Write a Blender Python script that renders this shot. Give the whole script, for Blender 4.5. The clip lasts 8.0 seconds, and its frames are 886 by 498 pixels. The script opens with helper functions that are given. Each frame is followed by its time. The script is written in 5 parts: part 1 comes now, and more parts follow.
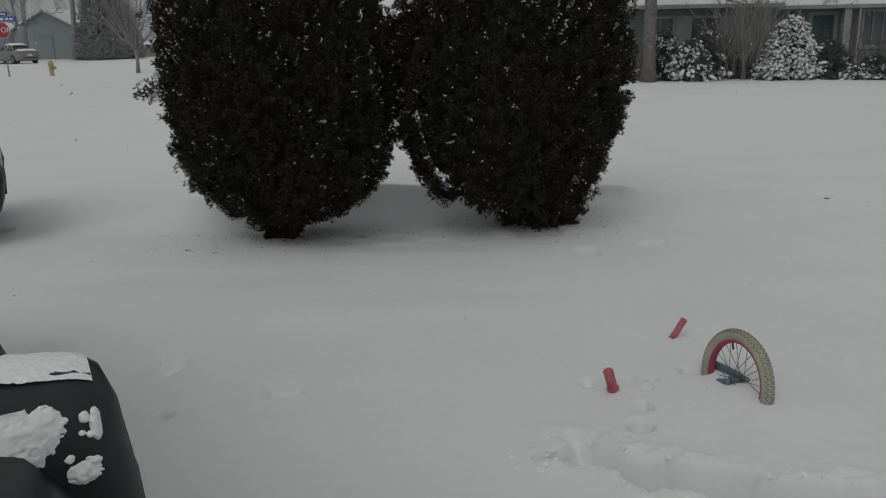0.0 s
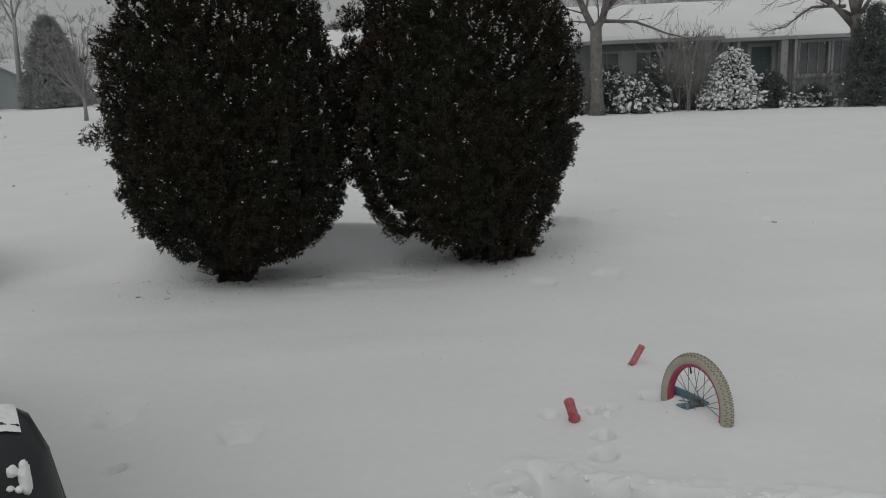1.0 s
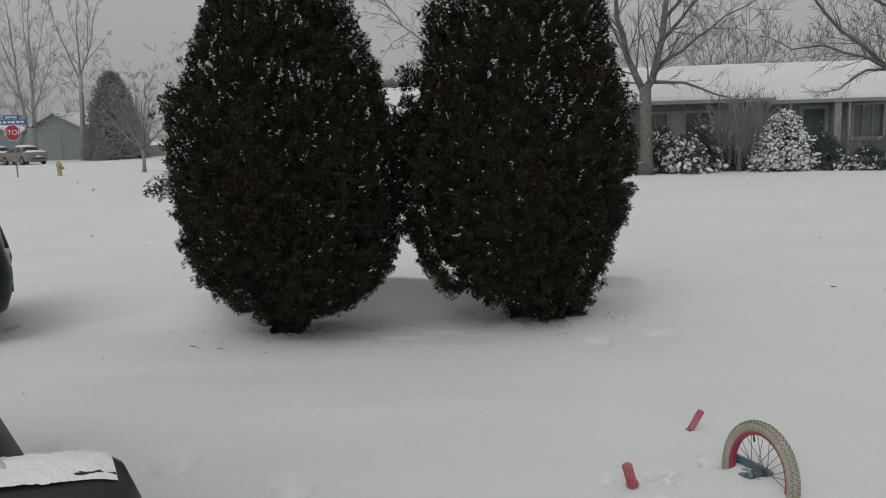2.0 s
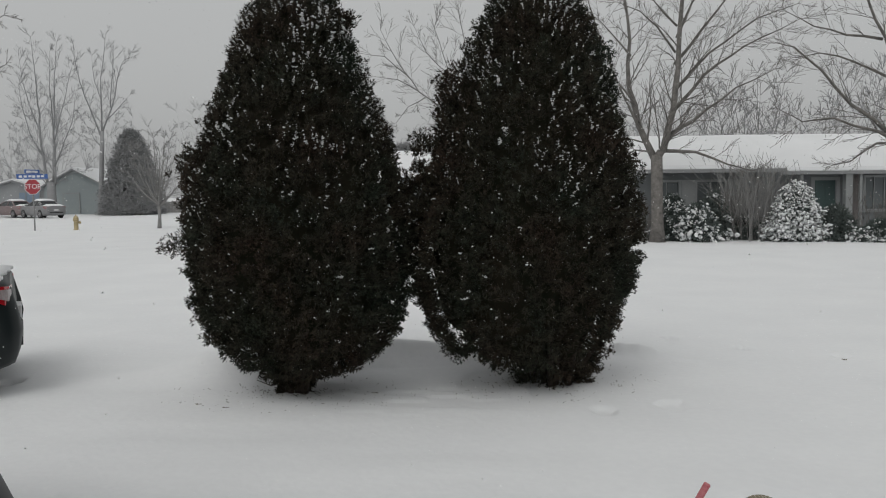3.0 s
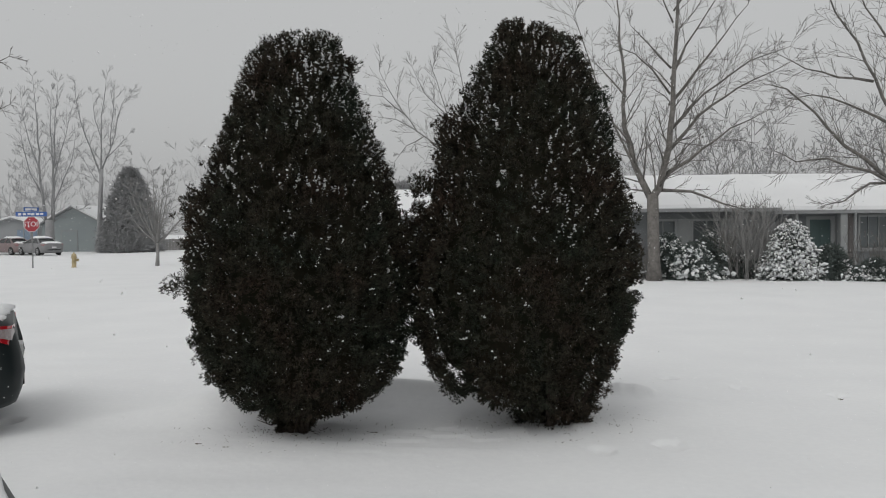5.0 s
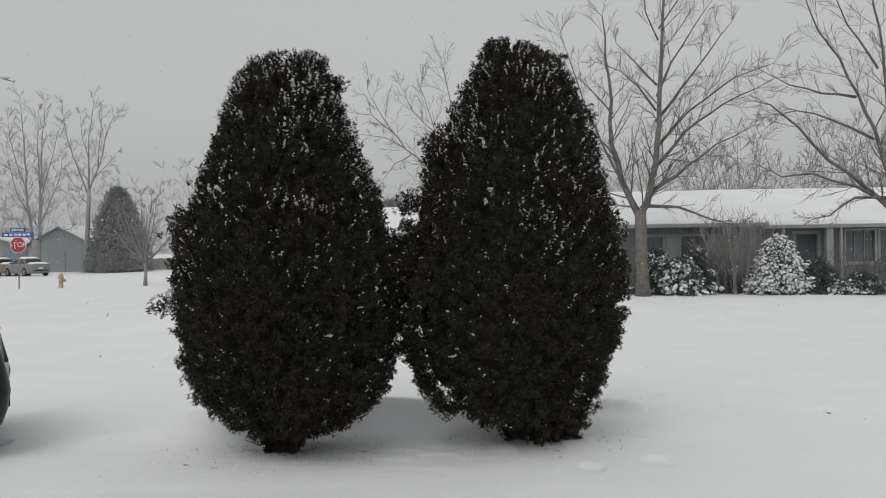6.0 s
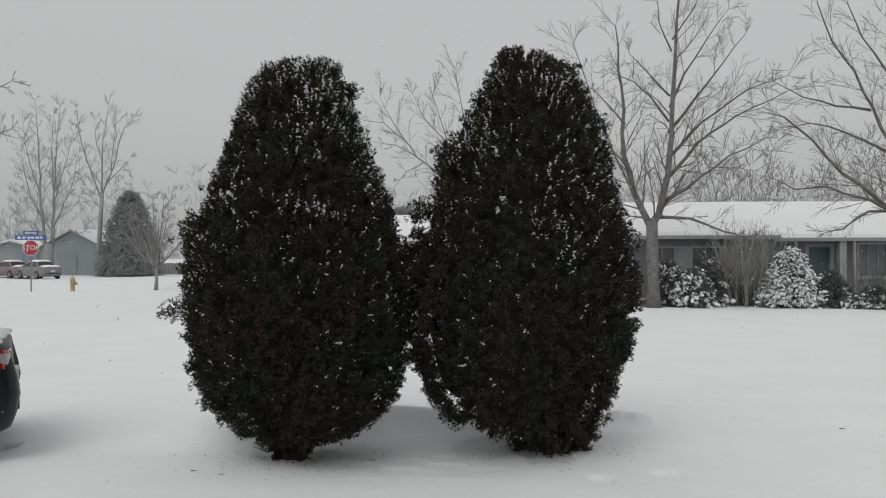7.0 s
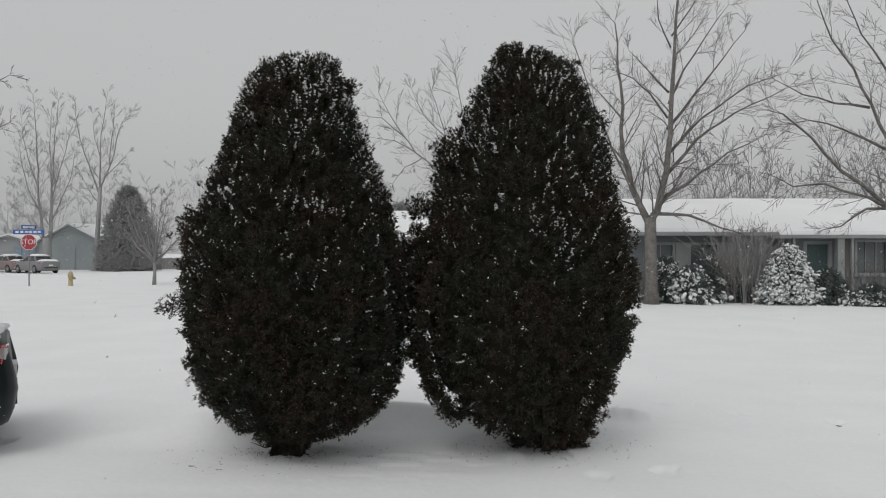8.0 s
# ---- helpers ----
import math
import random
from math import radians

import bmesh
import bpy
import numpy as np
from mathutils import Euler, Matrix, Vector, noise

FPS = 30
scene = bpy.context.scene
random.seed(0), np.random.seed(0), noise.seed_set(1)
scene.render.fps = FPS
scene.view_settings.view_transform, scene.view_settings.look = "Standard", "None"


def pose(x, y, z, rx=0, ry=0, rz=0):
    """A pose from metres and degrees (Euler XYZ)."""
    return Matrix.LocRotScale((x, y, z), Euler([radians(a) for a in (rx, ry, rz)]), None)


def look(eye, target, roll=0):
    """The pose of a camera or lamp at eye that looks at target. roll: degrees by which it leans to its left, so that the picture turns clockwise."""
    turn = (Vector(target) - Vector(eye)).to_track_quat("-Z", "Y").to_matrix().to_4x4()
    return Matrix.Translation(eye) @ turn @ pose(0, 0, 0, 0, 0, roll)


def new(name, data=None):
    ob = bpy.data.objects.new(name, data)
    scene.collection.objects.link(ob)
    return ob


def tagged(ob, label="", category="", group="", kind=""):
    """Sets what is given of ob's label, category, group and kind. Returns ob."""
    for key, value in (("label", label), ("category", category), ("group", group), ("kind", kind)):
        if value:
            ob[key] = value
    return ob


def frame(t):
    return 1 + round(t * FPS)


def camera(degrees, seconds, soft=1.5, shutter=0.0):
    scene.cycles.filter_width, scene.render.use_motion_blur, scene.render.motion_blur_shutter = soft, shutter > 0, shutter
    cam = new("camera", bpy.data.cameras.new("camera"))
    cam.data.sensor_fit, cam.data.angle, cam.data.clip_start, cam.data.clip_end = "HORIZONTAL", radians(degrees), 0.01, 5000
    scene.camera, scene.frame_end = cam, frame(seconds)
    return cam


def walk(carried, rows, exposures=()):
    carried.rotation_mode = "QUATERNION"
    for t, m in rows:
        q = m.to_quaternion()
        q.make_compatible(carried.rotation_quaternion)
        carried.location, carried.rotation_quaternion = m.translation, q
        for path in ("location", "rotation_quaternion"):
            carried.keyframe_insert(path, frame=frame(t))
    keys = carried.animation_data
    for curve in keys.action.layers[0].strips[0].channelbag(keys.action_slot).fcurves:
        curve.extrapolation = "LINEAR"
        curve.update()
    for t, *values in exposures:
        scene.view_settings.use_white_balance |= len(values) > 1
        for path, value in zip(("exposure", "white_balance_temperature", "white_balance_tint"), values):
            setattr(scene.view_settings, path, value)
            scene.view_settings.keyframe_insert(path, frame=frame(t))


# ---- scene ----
PATH = [
    (0, (0.047, 0.093, 1.645), (0.053, 2.024, 1.124), -1.2),
    (0.5, (0.074, 0.092, 1.618), (0.213, 2.037, 1.176), -0.2),
    (1, (0.066, 0.115, 1.625), (0.179, 2.064, 1.192), -2.6),
    (1.2, (0.027, 0.109, 1.63), (0.085, 2.063, 1.208), -3.0),
    (2.3, (-0.004, 0.104, 1.645), (-0.028, 2.089, 1.402), -1.1),
    (2.5, (0.006, 0.08, 1.656), (-0.083, 2.066, 1.44), -1.6),
    (3, (0.021, 0.072, 1.651), (0.006, 2.067, 1.513), -0.6),
    (3.5, (0.018, 0.045, 1.66), (0.023, 2.042, 1.54), -1.2),
    (4, (0.018, 0.042, 1.659), (0.023, 2.04, 1.555), -0.9),
    (4.5, (0.008, -0.002, 1.669), (-0.021, 1.997, 1.59), -1.4),
    (5, (0.003, -0.022, 1.679), (-0.004, 1.978, 1.635), -0.5),
    (5.2, (0.004, -0.021, 1.677), (0.021, 1.979, 1.659), -0.6),
    (6.3, (0.016, -0.04, 1.685), (0.035, 1.96, 1.684), -1.0),
    (6.5, (0.009, -0.018, 1.681), (0.027, 1.982, 1.68), -0.8),
    (7, (0.005, -0.01, 1.683), (0.0, 1.99, 1.703), -0.2),
    (7.5, (0.002, -0.007, 1.683), (-0.018, 1.993, 1.688), -0.2),
    (8, (0.006, -0.009, 1.69), (0.005, 1.991, 1.699), -0.0),
]
cam = camera(58.0, 8.0, 1.05)
walk(cam, [(t, look(e, g, r)) for t, e, g, r in PATH],
     [(0.0, -0.91, 6500, 7), (0.5, -0.77, 6500, 7), (1.0, -0.69, 6500, 7), (2.5, -0.38, 6500, 7), (4.0, -0.22, 6500, 8), (6.5, -0.16, 6500, 8), (8.0, -0.16, 6500, 8)])

# ---- world and light: heavy overcast while snow falls, brighter towards the zenith ----
SUN_UP, SUN_ROUND = radians(52), radians(205)
world = bpy.data.worlds.new("world")
scene.world = world
world.use_nodes = True
wt = world.node_tree
wn, wl = wt.nodes, wt.links
sky = wn.new("ShaderNodeTexSky")
sky.sky_type, sky.sun_disc, sky.sun_elevation, sky.sun_rotation = "NISHITA", False, SUN_UP, SUN_ROUND
sky.dust_density = 8.0
grey = wn.new("ShaderNodeHueSaturation")
grey.inputs["Saturation"].default_value = 0.12
grey.inputs["Value"].default_value = 0.05
wl.new(sky.outputs[0], grey.inputs["Color"])
coord = wn.new("ShaderNodeTexCoord")
sep = wn.new("ShaderNodeSeparateXYZ")
wl.new(coord.outputs["Generated"], sep.inputs[0])
ramp = wn.new("ShaderNodeValToRGB")
cr = ramp.color_ramp
cr.elements[0].position, cr.elements[0].color = 0.0, (0.530, 0.530, 0.537, 1)
cr.elements[1].position, cr.elements[1].color = 1.0, (0.567, 0.567, 0.575, 1)
e = cr.elements.new(0.12)
e.color = (0.541, 0.541, 0.548, 1)
e = cr.elements.new(0.35)
e.color = (0.551, 0.551, 0.558, 1)
wl.new(sep.outputs["Z"], ramp.inputs[0])
addn = wn.new("ShaderNodeMix")
addn.data_type, addn.blend_type = "RGBA", "ADD"
addn.inputs["Factor"].default_value = 1.0
wl.new(ramp.outputs[0], addn.inputs["A"])
wl.new(grey.outputs[0], addn.inputs["B"])
wl.new(addn.outputs["Result"], wn["Background"].inputs[0])
wn["Background"].inputs[1].default_value = 0.84

lamp = bpy.data.lights.new("sun", "SUN")
lamp.energy, lamp.angle, lamp.color = 0.22, radians(32), (1.0, 0.985, 0.96)
sun = new("sun", lamp)
sun.matrix_world = pose(0, 0, 30, 90 - math.degrees(SUN_UP), 0, 180 - math.degrees(SUN_ROUND))


# ---- materials ----
def mat(name, a, b=None, rough=0.7, scale=4.0, fine=60.0, bump=0.15, depth=0.01, metal=0.0, island=0.0, spec=0.5, coat=0.0, sss=0.0):
    """A surface that wanders between two colours at a large and a small scale, with a fine relief."""
    m = bpy.data.materials.new(name)
    m.use_nodes = True
    nt = m.node_tree
    n, l = nt.nodes, nt.links
    bsdf = n["Principled BSDF"]
    b = b or tuple(c * 0.8 for c in a)
    tc = n.new("ShaderNodeTexCoord")
    big, small = n.new("ShaderNodeTexNoise"), n.new("ShaderNodeTexNoise")
    big.inputs["Scale"].default_value, big.inputs["Detail"].default_value = scale, 3.0
    small.inputs["Scale"].default_value, small.inputs["Detail"].default_value = fine, 4.0
    for k in (big, small):
        l.new(tc.outputs["Object"], k.inputs["Vector"])
    mixv = n.new("ShaderNodeMath")
    mixv.operation = "MULTIPLY_ADD"
    l.new(small.outputs["Fac"], mixv.inputs[0])
    mixv.inputs[1].default_value = 0.6
    l.new(big.outputs["Fac"], mixv.inputs[2])
    span = n.new("ShaderNodeMapRange")
    span.inputs["From Min"].default_value, span.inputs["From Max"].default_value = 0.5, 1.1
    l.new(mixv.outputs[0], span.inputs["Value"])
    fac = span.outputs[0]
    if island:
        geo = n.new("ShaderNodeNewGeometry")
        isl = n.new("ShaderNodeMix")
        isl.data_type = "FLOAT"
        isl.inputs["Factor"].default_value = island
        l.new(fac, isl.inputs["A"])
        l.new(geo.outputs["Random Per Island"], isl.inputs["B"])
        fac = isl.outputs["Result"]
    mix = n.new("ShaderNodeMix")
    mix.data_type = "RGBA"
    mix.inputs["A"].default_value, mix.inputs["B"].default_value = (*a, 1), (*b, 1)
    l.new(fac, mix.inputs["Factor"])
    l.new(mix.outputs["Result"], bsdf.inputs["Base Color"])
    bsdf.inputs["Roughness"].default_value, bsdf.inputs["Metallic"].default_value = rough, metal
    bsdf.inputs["Specular IOR Level"].default_value = spec
    bsdf.inputs["Coat Weight"].default_value = coat
    if sss:
        bsdf.inputs["Subsurface Weight"].default_value = sss
        bsdf.inputs["Subsurface Radius"].default_value = (0.02, 0.022, 0.025)
    if bump:
        bp = n.new("ShaderNodeBump")
        bp.inputs["Strength"].default_value, bp.inputs["Distance"].default_value = bump, depth
        l.new(small.outputs["Fac"], bp.inputs["Height"])
        l.new(bp.outputs[0], bsdf.inputs["Normal"])
    return m


def glass(name, tint, rough=0.03):
    m = bpy.data.materials.new(name)
    m.use_nodes = True
    bsdf = m.node_tree.nodes["Principled BSDF"]
    bsdf.inputs["Base Color"].default_value = (*tint, 1)
    bsdf.inputs["Roughness"].default_value = rough
    bsdf.inputs["Specular IOR Level"].default_value = 0.6
    return m


def foliage(name, a, b):
    """Leaves that turn from one hue to another in broad drifts, each shoot lighter or darker by chance."""
    m = mat(name, a, b, rough=0.72, scale=1.6, fine=7, bump=0, spec=0.2)
    n, l = m.node_tree.nodes, m.node_tree.links
    geo, span, mul = n.new("ShaderNodeNewGeometry"), n.new("ShaderNodeMapRange"), n.new("ShaderNodeVectorMath")
    span.inputs["To Min"].default_value, span.inputs["To Max"].default_value = 0.2, 2.5
    mul.operation = "MULTIPLY"
    bsdf = n["Principled BSDF"]
    colour = bsdf.inputs["Base Color"].links[0].from_socket
    l.new(geo.outputs["Random Per Island"], span.inputs["Value"])
    l.new(colour, mul.inputs[0])
    l.new(span.outputs[0], mul.inputs[1])
    l.new(mul.outputs[0], bsdf.inputs["Base Color"])
    return m


SNOW = mat("snow", (0.81, 0.815, 0.82), (0.75, 0.755, 0.765), rough=0.9, scale=0.7, fine=17, bump=0.22, depth=0.012, spec=0.25)
CLUMP = mat("clump_snow", (0.88, 0.885, 0.89), (0.78, 0.785, 0.80), rough=0.85, scale=9, fine=90, bump=0.4, depth=0.006, spec=0.25)
LEAF = foliage("juniper_leaf", (0.015, 0.024, 0.016), (0.034, 0.022, 0.016))
# Snow in greyer tones that vary from lump to lump.
SNOW_GREY = mat("clinging_snow", (0.72, 0.725, 0.73), (0.46, 0.465, 0.47), rough=0.85, scale=9, fine=90, bump=0.3, depth=0.004, spec=0.25, island=0.6)
# Dark tone that stands in for the shade deep in the crown.
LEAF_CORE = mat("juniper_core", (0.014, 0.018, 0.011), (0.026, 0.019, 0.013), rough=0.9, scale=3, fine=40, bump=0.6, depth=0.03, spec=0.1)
BARK_RED = mat("juniper_bark", (0.055, 0.04, 0.03), (0.03, 0.022, 0.018), rough=0.9, scale=5, fine=50, bump=0.8, depth=0.01)
BARK = mat("ash_bark", (0.23, 0.215, 0.20), (0.10, 0.094, 0.088), rough=0.9, scale=5, fine=17, bump=1.0, depth=0.05)
# Bark paled in three steps for distance haze; the first also colours lilac stems.
BARK_PALE = mat("paled_bark", (0.30, 0.295, 0.29), (0.20, 0.195, 0.19), rough=0.9, scale=2, fine=20, bump=0.4, depth=0.02)
BARK_FAR = mat("hazed_bark", (0.34, 0.34, 0.345), (0.25, 0.25, 0.255), rough=0.95, scale=1, fine=10, bump=0)
BARK_HAZE = mat("faint_hazed_bark", (0.46, 0.46, 0.465), (0.38, 0.38, 0.385), rough=0.95, scale=1, fine=10, bump=0)
NEEDLE = mat("spruce_needle", (0.075, 0.098, 0.090), (0.125, 0.138, 0.132), rough=0.8, scale=2, fine=20, bump=0, island=0.4, spec=0.2)
# Needles lightened so that their colour carries the haze of the distance.
NEEDLE_FAR = mat("hazed_needle", (0.26, 0.262, 0.265), (0.34, 0.342, 0.348), rough=0.9, scale=0.6, fine=6, bump=0, island=0.4, spec=0.1)
SIDING = mat("grey_siding", (0.21, 0.222, 0.23), (0.17, 0.182, 0.19), rough=0.75, scale=1.2, fine=30, bump=0.1)
TRIM = mat("white_trim", (0.34, 0.35, 0.35), (0.28, 0.29, 0.29), rough=0.6, scale=2, fine=30, bump=0.05)
FASCIA = mat("grey_fascia", (0.33, 0.335, 0.34), (0.26, 0.265, 0.27), rough=0.7, scale=2, fine=30, bump=0.05)
BRICK = mat("dull_brick", (0.25, 0.23, 0.222), (0.20, 0.182, 0.176), rough=0.9, scale=2, fine=40, bump=0.3, island=0.5)
DOOR_GREEN = mat("green_door_paint", (0.08, 0.125, 0.122), (0.065, 0.10, 0.098), rough=0.45, scale=2, fine=20, bump=0.03)
SHED_BLUE = mat("pale_teal_siding", (0.33, 0.365, 0.37), (0.29, 0.325, 0.33), rough=0.8, scale=0.5, fine=10, bump=0.05)
FAR_WALL = mat("far_cream_siding", (0.36, 0.37, 0.38), (0.31, 0.32, 0.33), rough=0.8, scale=0.5, fine=10, bump=0.05)
FAR_FENCE = mat("weathered_fence", (0.30, 0.29, 0.285), (0.24, 0.235, 0.23), rough=0.9, scale=1, fine=10, bump=0.1)
PANE = glass("window_pane", (0.11, 0.125, 0.13), 0.08)
CAR_GLASS = glass("car_glass", (0.025, 0.028, 0.03), 0.05)
PAINT_BLACK = mat("black_green_paint", (0.006, 0.011, 0.012), (0.009, 0.014, 0.015), rough=0.42, scale=3, fine=90, bump=0.02, coat=0.08, spec=0.3)
PAINT_CHAR = mat("charcoal_paint", (0.027, 0.029, 0.031), (0.019, 0.021, 0.023), rough=0.48, scale=6, fine=120, bump=0.03, coat=0.05, spec=0.35)
PAINT_GREY = mat("grey_paint", (0.22, 0.22, 0.225), (0.18, 0.18, 0.185), rough=0.5, scale=2, fine=20, bump=0.02)
PAINT_MAROON = mat("dull_maroon_paint", (0.24, 0.185, 0.185), (0.20, 0.155, 0.155), rough=0.5, scale=2, fine=20, bump=0.02)
BLACK_PLASTIC = mat("black_plastic", (0.016, 0.017, 0.018), (0.010, 0.011, 0.012), rough=0.6, scale=20, fine=200, bump=0.1, depth=0.002)
RUBBER = mat("rubber", (0.022, 0.022, 0.022), (0.04, 0.04, 0.04), rough=0.85, scale=8, fine=80, bump=0.2, depth=0.004)
RUBBER_SALT = mat("salted_rubber", (0.10, 0.095, 0.09), (0.05, 0.048, 0.046), rough=0.9, scale=8, fine=60, bump=0.2, depth=0.004)
ALLOY = mat("alloy", (0.42, 0.42, 0.43), (0.3, 0.3, 0.3), rough=0.4, metal=0.8, scale=8, fine=60, bump=0.03)
RED_LENS = mat("red_lens", (0.42, 0.012, 0.02), (0.32, 0.01, 0.016), rough=0.15, scale=12, fine=90, bump=0.05, depth=0.002, coat=0.6)
CLEAR_LENS = mat("clear_lens", (0.40, 0.36, 0.36), (0.26, 0.2, 0.2), rough=0.2, scale=14, fine=70, bump=0.1, depth=0.002, coat=0.6)
SIGN_RED = mat("sign_red", (0.36, 0.035, 0.05), (0.30, 0.03, 0.042), rough=0.5, scale=3, fine=20, bump=0.02)
SIGN_BLUE = mat("sign_blue", (0.045, 0.12, 0.36), (0.04, 0.10, 0.31), rough=0.5, scale=3, fine=20, bump=0.02)
SIGN_WHITE = mat("sign_white", (0.72, 0.72, 0.72), (0.66, 0.66, 0.66), rough=0.5, scale=3, fine=20, bump=0.02)
GALV = mat("galvanised_steel", (0.28, 0.28, 0.28), (0.2, 0.2, 0.2), rough=0.6, metal=0.4, scale=4, fine=40, bump=0.05)
HYD_YELLOW = mat("hydrant_yellow", (0.47, 0.38, 0.21), (0.38, 0.31, 0.18), rough=0.6, scale=5, fine=30, bump=0.1)
TYRE_WHITE = mat("dirty_white_rubber", (0.50, 0.48, 0.41), (0.36, 0.34, 0.27), rough=0.85, scale=14, fine=90, bump=0.3, depth=0.003)
TREAD = mat("dirty_tread_rubber", (0.20, 0.185, 0.125), (0.30, 0.275, 0.20), rough=0.9, scale=18, fine=90, bump=0.3, depth=0.003)
RIM_PINK = mat("pink_rim", (0.40, 0.055, 0.10), (0.34, 0.045, 0.085), rough=0.4, scale=8, fine=60, bump=0.05, depth=0.002)
GRIP_PINK = mat("pink_rubber_grip", (0.38, 0.035, 0.060), (0.55, 0.24, 0.25), rough=0.65, scale=20, fine=120, bump=0.2, depth=0.002)
FORK_BLUE = mat("blue_fork_paint", (0.15, 0.26, 0.33), (0.09, 0.17, 0.23), rough=0.45, scale=10, fine=80, bump=0.08, depth=0.002)
STEEL = mat("dull_steel", (0.22, 0.22, 0.22), (0.12, 0.12, 0.12), rough=0.45, metal=0.8, scale=20, fine=120, bump=0.1, depth=0.002)
DRY_STALK = mat("dry_stalk", (0.12, 0.095, 0.06), (0.07, 0.055, 0.04), rough=0.9, scale=20, fine=90, bump=0)
CURTAIN = mat("blue_curtain", (0.27, 0.34, 0.43), (0.22, 0.28, 0.37), rough=0.7, scale=3, fine=20, bump=0.05)
FLAKE = mat("snowflake", (0.9, 0.9, 0.9), (0.86, 0.86, 0.87), rough=0.9, scale=2, fine=10, bump=0)


# ---- building helpers ----
def link(name, data, material, parent=None, label="", smooth=False):
    ob = new(name, data)
    data.materials.append(material)
    if smooth:
        data.polygons.foreach_set("use_smooth", [True] * len(data.polygons))
    if parent:
        ob.parent = parent
    if label:
        tagged(ob, label)
    return ob


def part(name, bm, material, parent=None, label="", smooth=False):
    me = bpy.data.meshes.new(name)
    bmesh.ops.recalc_face_normals(bm, faces=bm.faces)
    bm.to_mesh(me)
    bm.free()
    return link(name, me, material, parent, label, smooth)


def raw(name, V, F, material, parent=None, label="", smooth=False):
    me = bpy.data.meshes.new(name)
    me.from_pydata([tuple(v) for v in V], [], F)
    me.update()
    return link(name, me, material, parent, label, smooth)


def quads(name, V, material, parent=None, label=""):
    """One mesh of loose four-cornered leaves from an array of corners."""
    V = np.ascontiguousarray(V, dtype=np.float32)
    n = len(V)
    me = bpy.data.meshes.new(name)
    me.vertices.add(n)
    me.vertices.foreach_set("co", V.ravel())
    me.loops.add(n)
    me.loops.foreach_set("vertex_index", np.arange(n, dtype=np.int32))
    me.polygons.add(n // 4)
    me.polygons.foreach_set("loop_start", np.arange(0, n, 4, dtype=np.int32))
    me.update(calc_edges=True)
    return link(name, me, material, parent, label)


def thing(name, m, label, category, group="", kind=""):
    ob = new(name)
    ob.matrix_basis = m
    return tagged(ob, label, category, group, kind)


def box(bm, x0, x1, y0, y1, z0, z1, bevel=0.0, m=None):
    made = bmesh.ops.create_cube(bm, matrix=Matrix.LocRotScale(((x0 + x1) / 2, (y0 + y1) / 2, (z0 + z1) / 2), None, (x1 - x0, y1 - y0, z1 - z0)))["verts"]
    if bevel:
        edges = list({ed for v in made for ed in v.link_edges})
        made = [v for v in bmesh.ops.bevel(bm, geom=edges, offset=bevel, segments=2, affect="EDGES", profile=0.6)["verts"]]
    if m is not None:
        bmesh.ops.transform(bm, matrix=m, verts=list({v for v in made}))
    return bm


def boxed(name, x0, x1, y0, y1, z0, z1, material, parent, bevel=0.0, label="", m=None):
    return part(name, box(bmesh.new(), x0, x1, y0, y1, z0, z1, bevel, m), material, parent, label)


def tube(V, F, pts, radii, sides=6, closed=False):
    """A tapered tube along points, added to the lists V and F."""
    pts = [Vector(p) for p in pts]
    base, up = len(V), Vector((0.13, 0.37, 0.92)).normalized()
    count = len(pts)
    for i, p in enumerate(pts):
        if closed:
            way = pts[(i + 1) % count] - pts[i - 1]
        else:
            way = pts[min(i + 1, count - 1)] - pts[max(i - 1, 0)]
        way.normalize()
        a = way.cross(up)
        if a.length < 0.05:
            a = way.cross(Vector((1, 0, 0)))
        a.normalize()
        b = way.cross(a)
        for k in range(sides):
            t = 2 * math.pi * k / sides
            V.append(p + (a * math.cos(t) + b * math.sin(t)) * radii[i])
    for i in range(count if closed else count - 1):
        j = (i + 1) % count
        for k in range(sides):
            q = (k + 1) % sides
            F.append((base + i * sides + k, base + i * sides + q, base + j * sides + q, base + j * sides + k))
    if not closed:
        F.append(tuple(base + k for k in reversed(range(sides))))
        F.append(tuple(base + (count - 1) * sides + k for k in range(sides)))


def lathe(V, F, profile, sides=16, axis=None):
    """A turned body from (radius, height) pairs round z, moved by axis."""
    base = len(V)
    axis = axis or Matrix.Identity(4)
    for r, z in profile:
        for k in range(sides):
            t = 2 * math.pi * k / sides
            V.append(axis @ Vector((r * math.cos(t), r * math.sin(t), z)))
    for i in range(len(profile) - 1):
        for k in range(sides):
            q = (k + 1) % sides
            F.append((base + i * sides + k, base + i * sides + q, base + (i + 1) * sides + q, base + (i + 1) * sides + k))
    F.append(tuple(base + k for k in reversed(range(sides))))
    F.append(tuple(base + (len(profile) - 1) * sides + k for k in range(sides)))


def lettering(text, size, depth, m, material, parent, name="letters"):
    cu = bpy.data.curves.new(name, "FONT")
    cu.body, cu.size, cu.extrude = text, size, depth
    cu.align_x, cu.align_y = "CENTER", "CENTER"
    tmp = new(name, cu)
    me = bpy.data.meshes.new_from_object(tmp.evaluated_get(bpy.context.evaluated_depsgraph_get()))
    bpy.data.objects.remove(tmp)
    ob = link(name, me, material, parent)
    ob.matrix_basis = m
    return ob


TABLES = {}


